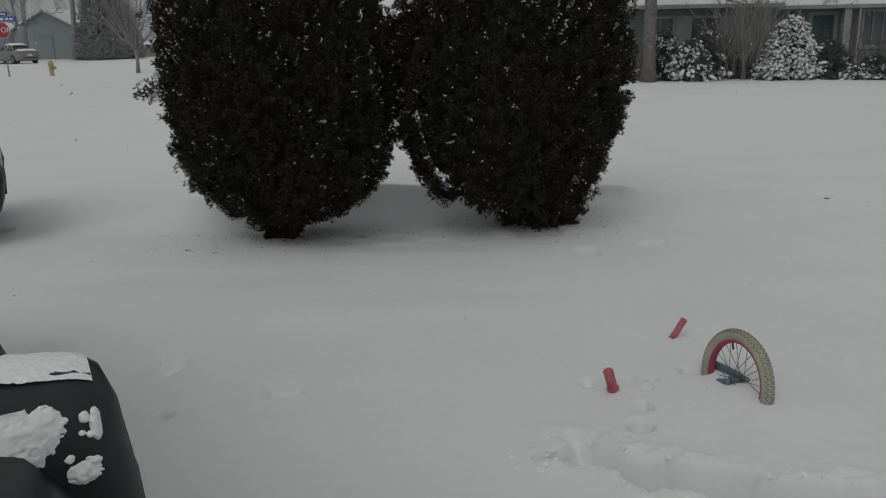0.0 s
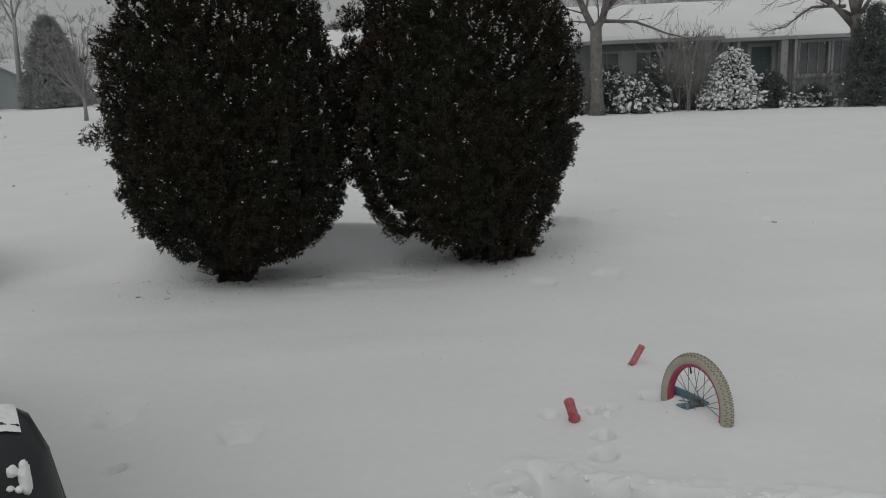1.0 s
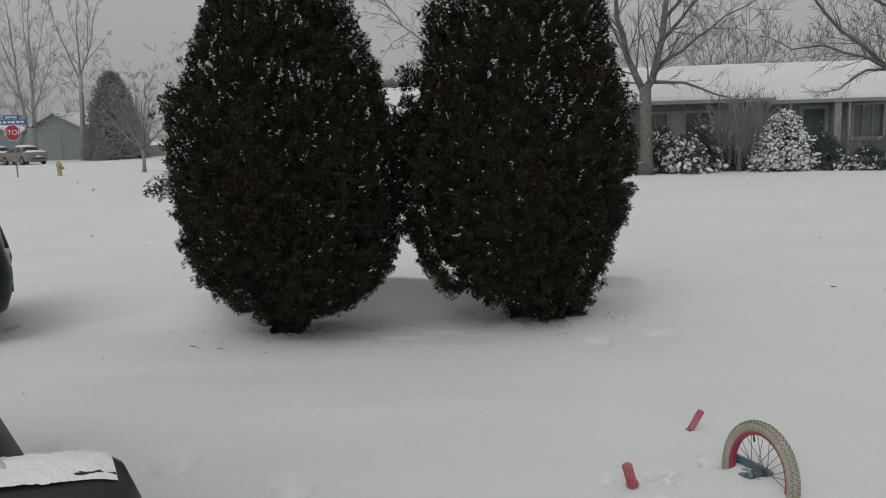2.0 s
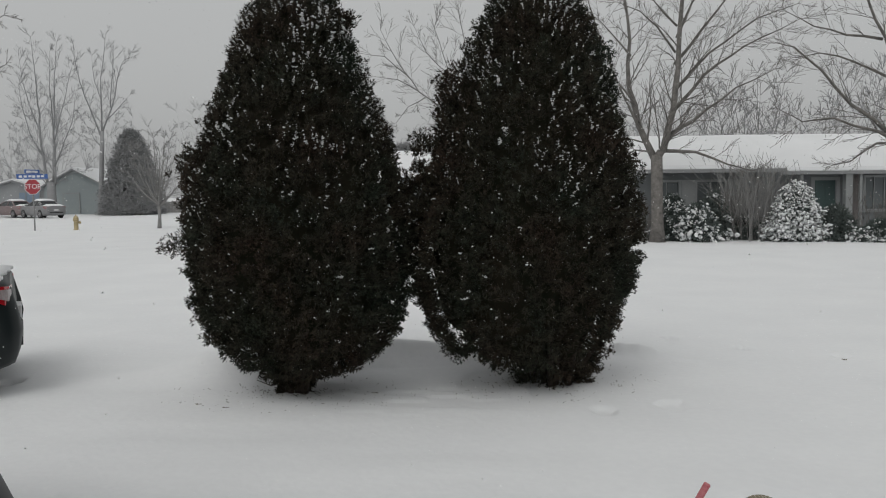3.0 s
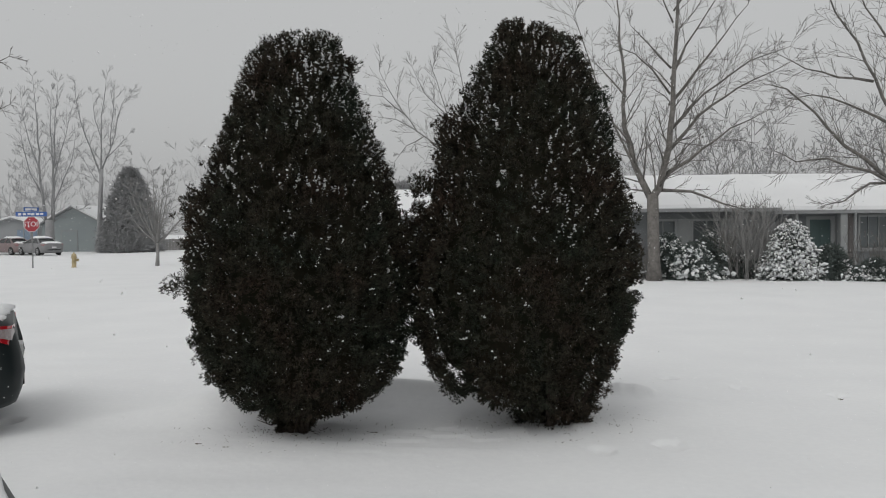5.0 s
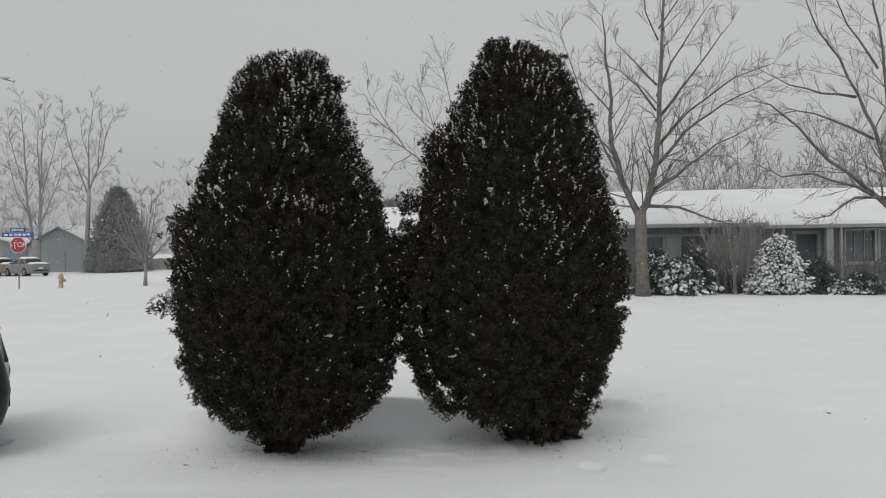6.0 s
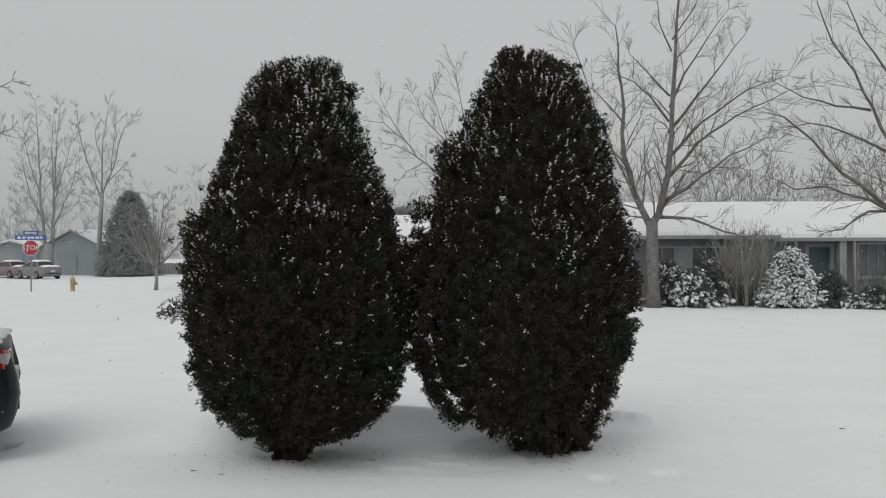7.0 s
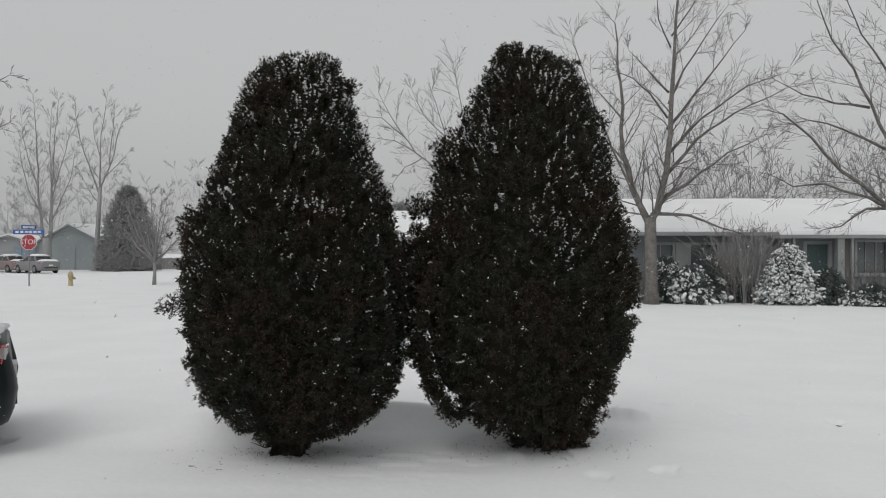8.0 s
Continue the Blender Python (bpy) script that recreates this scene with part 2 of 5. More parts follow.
def vnoise(x, y, seed):
    """Smooth value noise from 0 to 1 on arrays."""
    if seed not in TABLES:
        TABLES[seed] = np.random.RandomState(seed).rand(256, 256)
    table = TABLES[seed]
    xi, yi = np.floor(x).astype(int), np.floor(y).astype(int)
    u, v = x - xi, y - yi
    u, v = u * u * u * (u * (u * 6 - 15) + 10), v * v * v * (v * (v * 6 - 15) + 10)
    a, b = table[xi % 256, yi % 256], table[(xi + 1) % 256, yi % 256]
    c, d = table[xi % 256, (yi + 1) % 256], table[(xi + 1) % 256, (yi + 1) % 256]
    return a + (b - a) * u + (c - a) * v + (a - b - c + d) * u * v


# ---- the snow-covered ground, one sheet to the horizon ----
PITS = [(0.98, 3.70, 0.05, 0.06), (1.07, 3.70, 0.04, 0.045), (1.03, 3.62, 0.03, 0.03), (0.95, 3.41, 0.06, 0.06), (0.90, 3.22, 0.07, 0.07), (0.76, 3.72, 0.06, 0.025),
        (-1.22, 3.40, 0.05, 0.05), (-1.40, 4.03, 0.16, 0.04), (-0.74, 3.71, 0.14, 0.035), (-2.13, 4.31, 0.16, 0.04), (1.30, 3.75, 0.09, 0.05),
        (-3.95, 7.15, 0.14, 0.06), (2.5, 9.0, 0.14, 0.05), (3.1, 8.4, 0.12, 0.04), (3.9, 7.95, 0.1, 0.04), (1.75, 6.2, 0.18, 0.015), (1.2, 6.1, 0.15, 0.015)]
TRENCH = [(0.46, 2.98, 0.05), (0.58, 3.04, 0.08), (0.72, 2.94, 0.07), (0.88, 2.83, 0.09), (1.04, 2.76, 0.09), (1.25, 2.70, 0.06), (1.5, 2.64, 0.09), (1.85, 2.55, 0.07), (2.3, 2.4, 0.09)]


def snow_height(x, y):
    x, y = np.asarray(x, float), np.asarray(y, float)
    r = np.hypot(x, y)
    near = np.clip(1.2 - r / 14, 0.0, 1.0)
    z = 0.055 * (vnoise(x / 2.3, y / 2.3, 1) - 0.5) + 0.032 * (vnoise(x / 0.7 + 9, y / 0.9, 2) - 0.5) * near
    z = z + 0.010 * (vnoise(x / 0.22, y / 0.3, 3) - 0.5) * near + 0.16 * (vnoise(x / 11, y / 7, 4) - 0.5) * np.clip((r - 10) / 12, 0, 1)
    # wind ripples running across the yard
    z = z + 0.020 * (vnoise(x / 1.6, y / 0.35, 5) - 0.5)
    # wells under the two shrubs, and the drift that closes them behind
    for cx, cy in ((-1.30, 6.78), (0.88, 7.03)):
        d = np.hypot(x - cx, y - cy)
        z = z + 0.03 * np.exp(-((d / 0.4) ** 2)) + 0.035 * np.exp(-(((d - 0.36) / 0.14) ** 2)) * vnoise(x * 4, y * 4, 6) * (vnoise(x * 2.3 + 4, y * 2.3, 18) > 0.4)
    d = np.hypot((x + 0.45) / 1.65, y - 6.95) * (0.94 + 0.12 * vnoise(x * 1.3, y * 1.3, 19))
    back = 1 / (1 + np.exp(-np.clip(y - 7.2, -9, 9) / 0.12))
    crest = np.where(d < 1.0, np.exp(-((np.abs(1.0 - d) / 0.24) ** 1.25)), np.exp(-(((d - 1.0) / 0.55) ** 2)))
    z = z + 0.23 * crest * back * (1.0 - 0.42 * np.clip(x + 0.5, -0.6, 1.6)) - 0.035 * np.exp(-((d / 0.85) ** 6))
    # thin crust plates round the feet
    z = z + 0.016 * (vnoise(x / 0.35 + 2, y / 0.16, 17) > 0.56) * np.exp(-((d / 0.85) ** 4))
    along = np.clip((x - 1.55) / 1.5, 0, 1)
    z = z + 0.11 * np.exp(-(((y - (8.1 - 0.6 * along)) / 0.11) ** 2)) * np.exp(-(((x - 1.85) / 0.4) ** 2)) * (0.6 + 0.8 * vnoise(x / 0.1, y / 0.1, 20))
    # the filled-in street, a shade lower than the yards
    z = z - 0.07 / (1 + np.exp(-np.clip(y - 12.5, -20, 20) / 0.4)) + 0.09 / (1 + np.exp(-np.clip(y - 18.3, -20, 20) / 0.25)) + 0.05 * np.exp(-(((y - 18.7) / 0.5) ** 2)) * vnoise(x / 3, y, 7)
    for px, py, pr, pd in PITS:
        pr = 0.62 * pr
        d = np.hypot(x - px, (y - py) * 0.8) * (0.75 + 0.5 * vnoise(x / 0.06 + 3, y / 0.06, 15))
        z = z - 2.1 * pd * np.exp(-((d / pr) ** 5)) + 0.04 * pd * np.exp(-(((d - 1.7 * pr) / (0.7 * pr)) ** 2))
    # the churned track: a ragged furrow of uneven width with crumbled sides
    wx, wy = x + 0.13 * (vnoise(x / 0.16, y / 0.16, 10) - 0.5) + 0.05 * (vnoise(x / 0.05, y / 0.05, 11) - 0.5), y + 0.13 * (vnoise(x / 0.16 + 7, y / 0.16, 12) - 0.5) + 0.05 * (vnoise(x / 0.05 + 7, y / 0.05, 13) - 0.5)
    gap = np.full(x.shape, 9.0)
    for (ax, ay, ar), (bx, by, br) in zip(TRENCH, TRENCH[1:]):
        f = np.clip(((wx - ax) * (bx - ax) + (wy - ay) * (by - ay)) / ((bx - ax) ** 2 + (by - ay) ** 2), 0, 1)
        gap = np.minimum(gap, np.hypot(wx - ax - f * (bx - ax), wy - ay - f * (by - ay)) / (ar + f * (br - ar)))
    churn, rim = np.exp(-(gap ** 4)), np.exp(-(((gap - 1.7) / 0.8) ** 2))
    lump = 0.8 * vnoise(x / 0.06, y / 0.06, 8) + 0.8 * vnoise(x / 0.028, y / 0.028, 9)
    z = z - 0.22 * churn * (0.35 + 1.1 * vnoise(x / 0.15, y / 0.11, 16)) + 0.012 * rim + (lump - 0.8) * (0.055 * churn + 0.022 * rim)
    z = z + 0.045 * np.exp(-(((x - 1.42) / 0.4) ** 2 + ((y - 3.5) / 0.42) ** 2)) - 0.005
    return z


def snow_z(x, y):
    return float(snow_height(np.array([x]), np.array([y]))[0])


def spread(lo, hi, step, far, growth=1.16):
    inner = list(np.arange(lo, hi, step))
    out, s, v = [], step, hi
    while v < far:
        out.append(v)
        s *= growth
        v += s
    low, s, v = [], step, lo
    while v > -far:
        s *= growth
        v -= s
        low.append(v)
    return np.array(low[::-1] + inner + out)


def ground():
    gx, gy = spread(-4.6, 4.6, 0.03, 900, 1.12), spread(2.0, 10.0, 0.03, 900, 1.06)
    gx, gy = np.unique(np.round(np.concatenate([gx, np.arange(0.2, 2.4, 0.015)]), 3)), np.unique(np.round(np.concatenate([gy, np.arange(2.3, 3.9, 0.015)]), 3))
    X, Y = np.meshgrid(gx, gy)
    Z = snow_height(X, Y)
    V = np.stack([X.ravel(), Y.ravel(), Z.ravel()], 1)
    nx, ny = len(gx), len(gy)
    i = (np.arange(ny - 1)[:, None] * nx + np.arange(nx - 1)[None, :]).ravel()
    F = np.stack([i, i + 1, i + nx + 1, i + nx], 1)
    me = bpy.data.meshes.new("ground")
    me.vertices.add(len(V))
    me.vertices.foreach_set("co", V.ravel())
    me.loops.add(F.size)
    me.loops.foreach_set("vertex_index", F.ravel())
    me.polygons.add(len(F))
    me.polygons.foreach_set("loop_start", np.arange(0, F.size, 4))
    me.update(calc_edges=True)
    me.validate()
    ob = link("ground", me, SNOW, smooth=True)
    tagged(ob, "deep drifted fresh snow with footprints and churned tracks", "snow ground", kind="structure")


ground()


# ---- the two junipers in the yard ----
def blobs(V, F, rng, centres, axes, sizes, longs):
    """Small lumpy bodies of eight corners, drawn out along their axes."""
    n = len(centres)
    if not n:
        return
    side = np.cross(axes, rng.randn(n, 3))
    side /= np.linalg.norm(side, axis=1)[:, None] + 1e-6
    third = np.cross(axes, side)
    s = sizes[:, None]
    rim = lambda c, q: [centres + axes * (c * longs[:, None] * s) + (side * x + third * y) * s * q * (0.75 + 0.5 * rng.rand(n, 1)) for x, y in ((1, 0), (0, 1), (-1, 0), (0, -1))]
    ring, ring2 = rim(-0.4, 0.95), rim(0.45, 0.8)
    tips = [centres - axes * longs[:, None] * s, centres + axes * longs[:, None] * s]
    P = np.stack(ring + ring2 + tips, 1).reshape(-1, 3)
    base = len(V)
    V.extend(map(tuple, P.tolist()))
    for i in range(n):
        q = base + 10 * i
        for k in range(4):
            j = (k + 1) % 4
            F.append((q + 8, q + j, q + k))
            F.append((q + k, q + j, q + 4 + j, q + 4 + k))
            F.append((q + 4 + k, q + 4 + j, q + 9))


def juniper(x, y, profile, lobes, seed, label):
    """profile: (height, middle, half width) from the foot up; lobes: side tufts (x, y, z, across, up)."""
    rng = np.random.RandomState(seed)
    g = snow_z(x, y)
    top = thing("juniper", pose(x, y, g - 0.03), label, "juniper shrub", "junipers in the yard")
    P = np.array(profile)
    zs, mids, wid = P[:, 0] - g, P[:, 1] - x, P[:, 2]
    zs[0] = 0.0
    high = zs[-1]

    def hull(t, z):
        """Radius of the crown at the angle t and the height z: upright ridges and hollows."""
        w = np.interp(z, zs, wid)
        w = w - np.minimum(0.115, 0.42 * w)
        u, v = np.cos(t), np.sin(t)
        bumps = 0.17 * (vnoise(u * 2.2 + 8 + seed, z * 1.7 + v * 2.2 + 9, seed) - 0.5) + 0.26 * (vnoise(u * 6.5 + 20, z * 2.6 + v * 6.5 + 20, seed + 1) - 0.5) + 0.15 * (vnoise(u * 15 + 40, z * 5 + v * 15 + 40, seed + 2) - 0.5)
        return w * (1 + bumps * np.clip(0.5 / np.maximum(w, 0.08), 0.6, 1.4)) + 0.01

    # a dark hull in place of the inner wood, its colour standing in for crown shade; open at the foot
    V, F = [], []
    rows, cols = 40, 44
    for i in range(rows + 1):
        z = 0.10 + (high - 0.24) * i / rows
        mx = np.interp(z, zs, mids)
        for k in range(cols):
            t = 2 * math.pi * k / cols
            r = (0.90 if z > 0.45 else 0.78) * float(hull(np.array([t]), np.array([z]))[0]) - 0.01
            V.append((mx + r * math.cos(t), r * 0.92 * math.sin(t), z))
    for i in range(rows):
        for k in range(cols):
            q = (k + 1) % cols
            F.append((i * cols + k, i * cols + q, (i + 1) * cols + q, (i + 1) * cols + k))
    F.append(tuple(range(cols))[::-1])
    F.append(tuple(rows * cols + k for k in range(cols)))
    raw("dark_core", V, F, LEAF_CORE, top, "dark hull standing in for shaded inner twigs")

    # several stems at the foot, and bare dead twigs under the skirt
    V, F = [], []
    wide = float(wid[1])
    for k in range(13):
        a = rng.rand() * 6.28
        s = Vector((math.cos(a), math.sin(a), 0))
        o = wide * (0.45 + 0.4 * rng.rand())
        tube(V, F, [s * o * 0.9 + Vector((mids[1], 0, -0.12)), s * o * 1.05 + Vector((mids[1], 0, 0.10)), s * (o + 0.12 + 0.15 * rng.rand()) + Vector((mids[1], 0, 0.5))], [0.034, 0.028, 0.02], 6)
    for k in range(60):
        a, h = rng.rand() * 6.28, 0.10 + 0.24 * rng.rand()
        s = Vector((math.cos(a), math.sin(a), 0))
        ln = 0.05 + 0.13 * rng.rand()
        w0 = wide * 0.7
        tube(V, F, [s * w0 + Vector((mids[1], 0, h)), s * (w0 + ln * 0.6) + Vector((mids[1] + 0.03 * rng.randn(), 0, h + 0.02 - 0.06 * rng.rand())), s * (w0 + ln) + Vector((mids[1] + 0.05 * rng.randn(), 0, h + 0.12 * rng.rand()))], [0.009, 0.006, 0.002], 4)
    raw("trunk", V, F, BARK_RED, top, "cluster of dark bare stems", True)

    # plumes: short upright flames of scaly shoots, all over the crown and gathered in the side tufts
    m = 9500
    z = 0.03 + (high - 0.12) * rng.rand(m)
    keep = rng.rand(m) < (np.interp(z, zs, wid) + 0.05) / (wid.max() + 0.05)
    z = z[keep][:4100]
    t = rng.rand(len(z)) * 2 * math.pi
    r = hull(t, z)
    root = np.stack([np.interp(z, zs, mids) + r * np.cos(t), 0.92 * r * np.sin(t), z], 1)
    out = np.stack([np.cos(t), np.sin(t), 0 * t], 1)
    for lx, ly, lz, across, up in lobes:
        k = int(26 * (across / 0.1) * (up / 0.1) ** 0.7)
        d = rng.randn(k, 3)
        d /= np.linalg.norm(d, axis=1)[:, None]
        root = np.concatenate([root, np.array([lx - x, ly - y, lz - g]) + d * np.array([across, across, up]) * (0.3 + 0.5 * rng.rand(k, 1))])
        out = np.concatenate([out, d])
    n = len(root)
    rel = root[:, 2] / high
    rise = np.interp(rel, [0.0, 0.10, 0.2, 0.5, 0.8, 1.0], [-0.35, -0.25, 0.25, 0.8, 1.1, 1.6])
    grow = out * 0.62 + np.array([0, 0, 1]) * rise[:, None] + 0.22 * rng.randn(n, 3)
    grow /= np.linalg.norm(grow, axis=1)[:, None]
    size = (0.075 + 0.075 * rng.rand(n)) * np.clip(np.interp(root[:, 2], zs, wid) / 0.3, 0.65, 1)
    fat = size * (0.26 + 0.12 * rng.rand(n))
    each, blades = 22, 4
    u = rng.rand(n, each, 1) ** 0.85
    around = rng.randn(n, each, 3)
    around -= (around * grow[:, None, :]).sum(2, keepdims=True) * grow[:, None, :]
    around /= np.linalg.norm(around, axis=2)[:, :, None] + 1e-6
    girth = fat[:, None, None] * np.sqrt(np.clip(1.05 - u, 0.03, 1)) * (0.6 + 0.5 * rng.rand(n, each, 1))
    pos = (root[:, None, :] + grow[:, None, :] * u * size[:, None, None] + around * girth).reshape(-1, 3)
    way = (grow[:, None, :] * 0.75 + around * 0.55 + 0.25 * rng.randn(n, each, 3)).reshape(-1, 3)
    count = len(pos)
    jit = way[:, None, :] + 0.42 * rng.randn(count, blades, 3)
    jit /= np.linalg.norm(jit, axis=2)[:, :, None]
    ln = (0.018 + 0.020 * rng.rand(count, blades))[:, :, None]
    side = np.cross(jit, rng.randn(count, blades, 3))
    side /= np.linalg.norm(side, axis=2)[:, :, None] + 1e-6
    foot = pos[:, None, :] + 0.006 * rng.randn(count, blades, 3)
    mid = foot + jit * ln * 0.5
    w = (0.0030 + 0.0020 * rng.rand(count, blades))[:, :, None]
    quad = np.stack([foot, mid + side * w, foot + jit * ln, mid - side * w], 2).reshape(-1, 3)
    quads("crown", quad, LEAF, top, "dense dark green scale foliage with bronze tinges")

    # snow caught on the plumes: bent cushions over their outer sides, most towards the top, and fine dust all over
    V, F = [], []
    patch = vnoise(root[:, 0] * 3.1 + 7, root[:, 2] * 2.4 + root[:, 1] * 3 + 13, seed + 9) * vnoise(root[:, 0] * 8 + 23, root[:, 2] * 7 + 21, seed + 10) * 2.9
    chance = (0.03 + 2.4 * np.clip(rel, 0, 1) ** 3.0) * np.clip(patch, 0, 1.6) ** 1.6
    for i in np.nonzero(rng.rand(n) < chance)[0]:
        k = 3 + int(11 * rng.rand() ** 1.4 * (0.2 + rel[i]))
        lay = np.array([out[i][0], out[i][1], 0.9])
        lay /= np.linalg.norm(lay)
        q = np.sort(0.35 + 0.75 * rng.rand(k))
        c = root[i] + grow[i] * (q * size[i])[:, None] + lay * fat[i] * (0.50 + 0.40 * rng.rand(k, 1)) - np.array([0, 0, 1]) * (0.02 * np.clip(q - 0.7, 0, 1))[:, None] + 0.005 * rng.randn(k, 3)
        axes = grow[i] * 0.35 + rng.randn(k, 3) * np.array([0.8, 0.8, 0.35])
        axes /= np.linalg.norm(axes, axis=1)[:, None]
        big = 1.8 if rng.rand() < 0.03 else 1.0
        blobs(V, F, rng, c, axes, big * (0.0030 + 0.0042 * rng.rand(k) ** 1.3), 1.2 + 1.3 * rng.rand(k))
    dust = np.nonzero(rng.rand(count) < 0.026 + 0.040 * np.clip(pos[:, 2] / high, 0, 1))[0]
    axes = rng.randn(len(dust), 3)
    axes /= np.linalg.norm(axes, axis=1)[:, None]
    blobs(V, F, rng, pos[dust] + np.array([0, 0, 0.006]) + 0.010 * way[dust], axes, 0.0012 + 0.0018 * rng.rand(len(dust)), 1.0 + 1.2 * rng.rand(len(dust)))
    tagged(raw("snow_cover", V, F, SNOW_GREY, top, "cushions and dust of snow caught on the shoots", True), kind="stuff")
    return top


juniper(-1.30, 6.78, [(0.0, -1.29, 0.13), (0.03, -1.30, 0.16), (0.15, -1.30, 0.19), (0.22, -1.22, 0.34), (0.29, -1.17, 0.54), (0.45, -1.18, 0.72), (0.60, -1.18, 0.84), (0.74, -1.21, 0.89), (1.02, -1.22, 0.93), (1.25, -1.22, 0.94), (1.63, -1.25, 0.93),
                      (1.83, -1.25, 0.87), (2.01, -1.23, 0.80), (2.15, -1.23, 0.76), (2.43, -1.25, 0.68), (2.76, -1.25, 0.56), (3.04, -1.24, 0.46), (3.13, -1.22, 0.40), (3.27, -1.20, 0.26), (3.39, -1.12, 0.05)],
        [(-2.22, 6.70, 1.25, 0.08, 0.05), (-2.15, 6.75, 1.92, 0.07, 0.10), (-1.94, 6.80, 2.26, 0.035, 0.08), (-1.10, 6.78, 3.27, 0.09, 0.09), (-1.45, 6.78, 3.19, 0.07, 0.07), (-0.96, 6.75, 3.20, 0.08, 0.09), (-0.83, 6.75, 3.05, 0.07, 0.08), (-0.36, 6.80, 1.45, 0.14, 0.40), (-0.36, 6.80, 0.90, 0.08, 0.14)],
        11, "tall egg-shaped dark green juniper dusted with snow")
juniper(0.88, 7.03, [(0.0, 0.89, 0.21), (0.05, 0.91, 0.30), (0.19, 0.95, 0.38), (0.26, 0.78, 0.57), (0.36, 0.71, 0.69), (0.50, 0.68, 0.80), (0.69, 0.68, 0.89), (0.88, 0.71, 0.96), (1.09, 0.70, 0.99), (1.44, 0.71, 0.97), (1.70, 0.74, 0.91),
                     (2.18, 0.74, 0.83), (2.42, 0.73, 0.79), (2.66, 0.74, 0.73), (2.81, 0.78, 0.65), (2.95, 0.79, 0.57), (3.14, 0.79, 0.47), (3.35, 0.75, 0.32), (3.47, 0.62, 0.14), (3.55, 0.60, 0.04)],
        [(-0.20, 6.90, 1.70, 0.15, 0.26), (-0.20, 6.95, 2.05, 0.07, 0.10), (0.60, 7.0, 3.42, 0.10, 0.10), (0.88, 7.0, 3.36, 0.07, 0.08), (1.08, 7.0, 3.27, 0.07, 0.09), (0.02, 7.0, 2.58, 0.05, 0.09), (-0.17, 6.90, 1.42, 0.12, 0.24)],
        29, "tall egg-shaped dark juniper with bronze foliage and snow on top")


def litter():
    rng = np.random.RandomState(5)
    V, F = [], []
    for k in range(650):
        cx, cy = ((-1.30, 6.72), (0.9, 6.95))[k % 2]
        a, d = rng.rand() * 6.28, 0.16 + 0.80 * rng.rand() ** 1.7
        x, y = cx + d * math.cos(a) * 1.2, cy + d * math.sin(a) * 0.7
        z, s = snow_z(x, y), 0.006 + 0.030 * rng.rand() ** 2.5
        w = Vector((rng.randn(), rng.randn(), 0.7 * rng.rand())).normalized() * s
        tube(V, F, [Vector((x, y, z - 0.003)), Vector((x, y, z)) + w], [0.0028, 0.0012], 3)
    ob = raw("needle_litter", V, F, DRY_STALK)
    tagged(ob, "brown twig bits and grass tips poking through snow", "plant litter", kind="stuff")


litter()


# ---- bare trees ----
def shoot(V, F, rng, p, d, length, r, level, lift, sides, kids, thin):
    """A slender bending shoot with side twigs that grow shorter towards its tip."""
    steps = 4 if level else 2
    pts, radii, q = [p.copy()], [r], p.copy()
    d = d.normalized()
    for i in range(steps):
        d = (d + Vector((rng.randn(), rng.randn(), rng.randn())) * 0.11 + Vector((0, 0, lift))).normalized()
        q = q + d * length / steps
        pts.append(q.copy())
        radii.append(max(thin, r * (1 - 0.8 * (i + 1) / steps)))
    tube(V, F, pts, radii, sides)
    if level:
        for k in range(kids):
            f = 0.18 + 0.8 * (k + rng.rand()) / kids
            i = min(steps - 1, int(f * steps))
            at = pts[i].lerp(pts[i + 1], f * steps - i)
            way = (pts[i + 1] - pts[i]).normalized()
            off = Vector((rng.randn(), rng.randn(), rng.randn()))
            off = (off - way * off.dot(way)).normalized()
            shoot(V, F, rng, at, way * 0.8 + off * 0.62, length * (0.58 - 0.36 * f) * (0.7 + 0.6 * rng.rand()), max(thin, radii[i] * 0.55), level - 1, lift, 3, kids, thin)


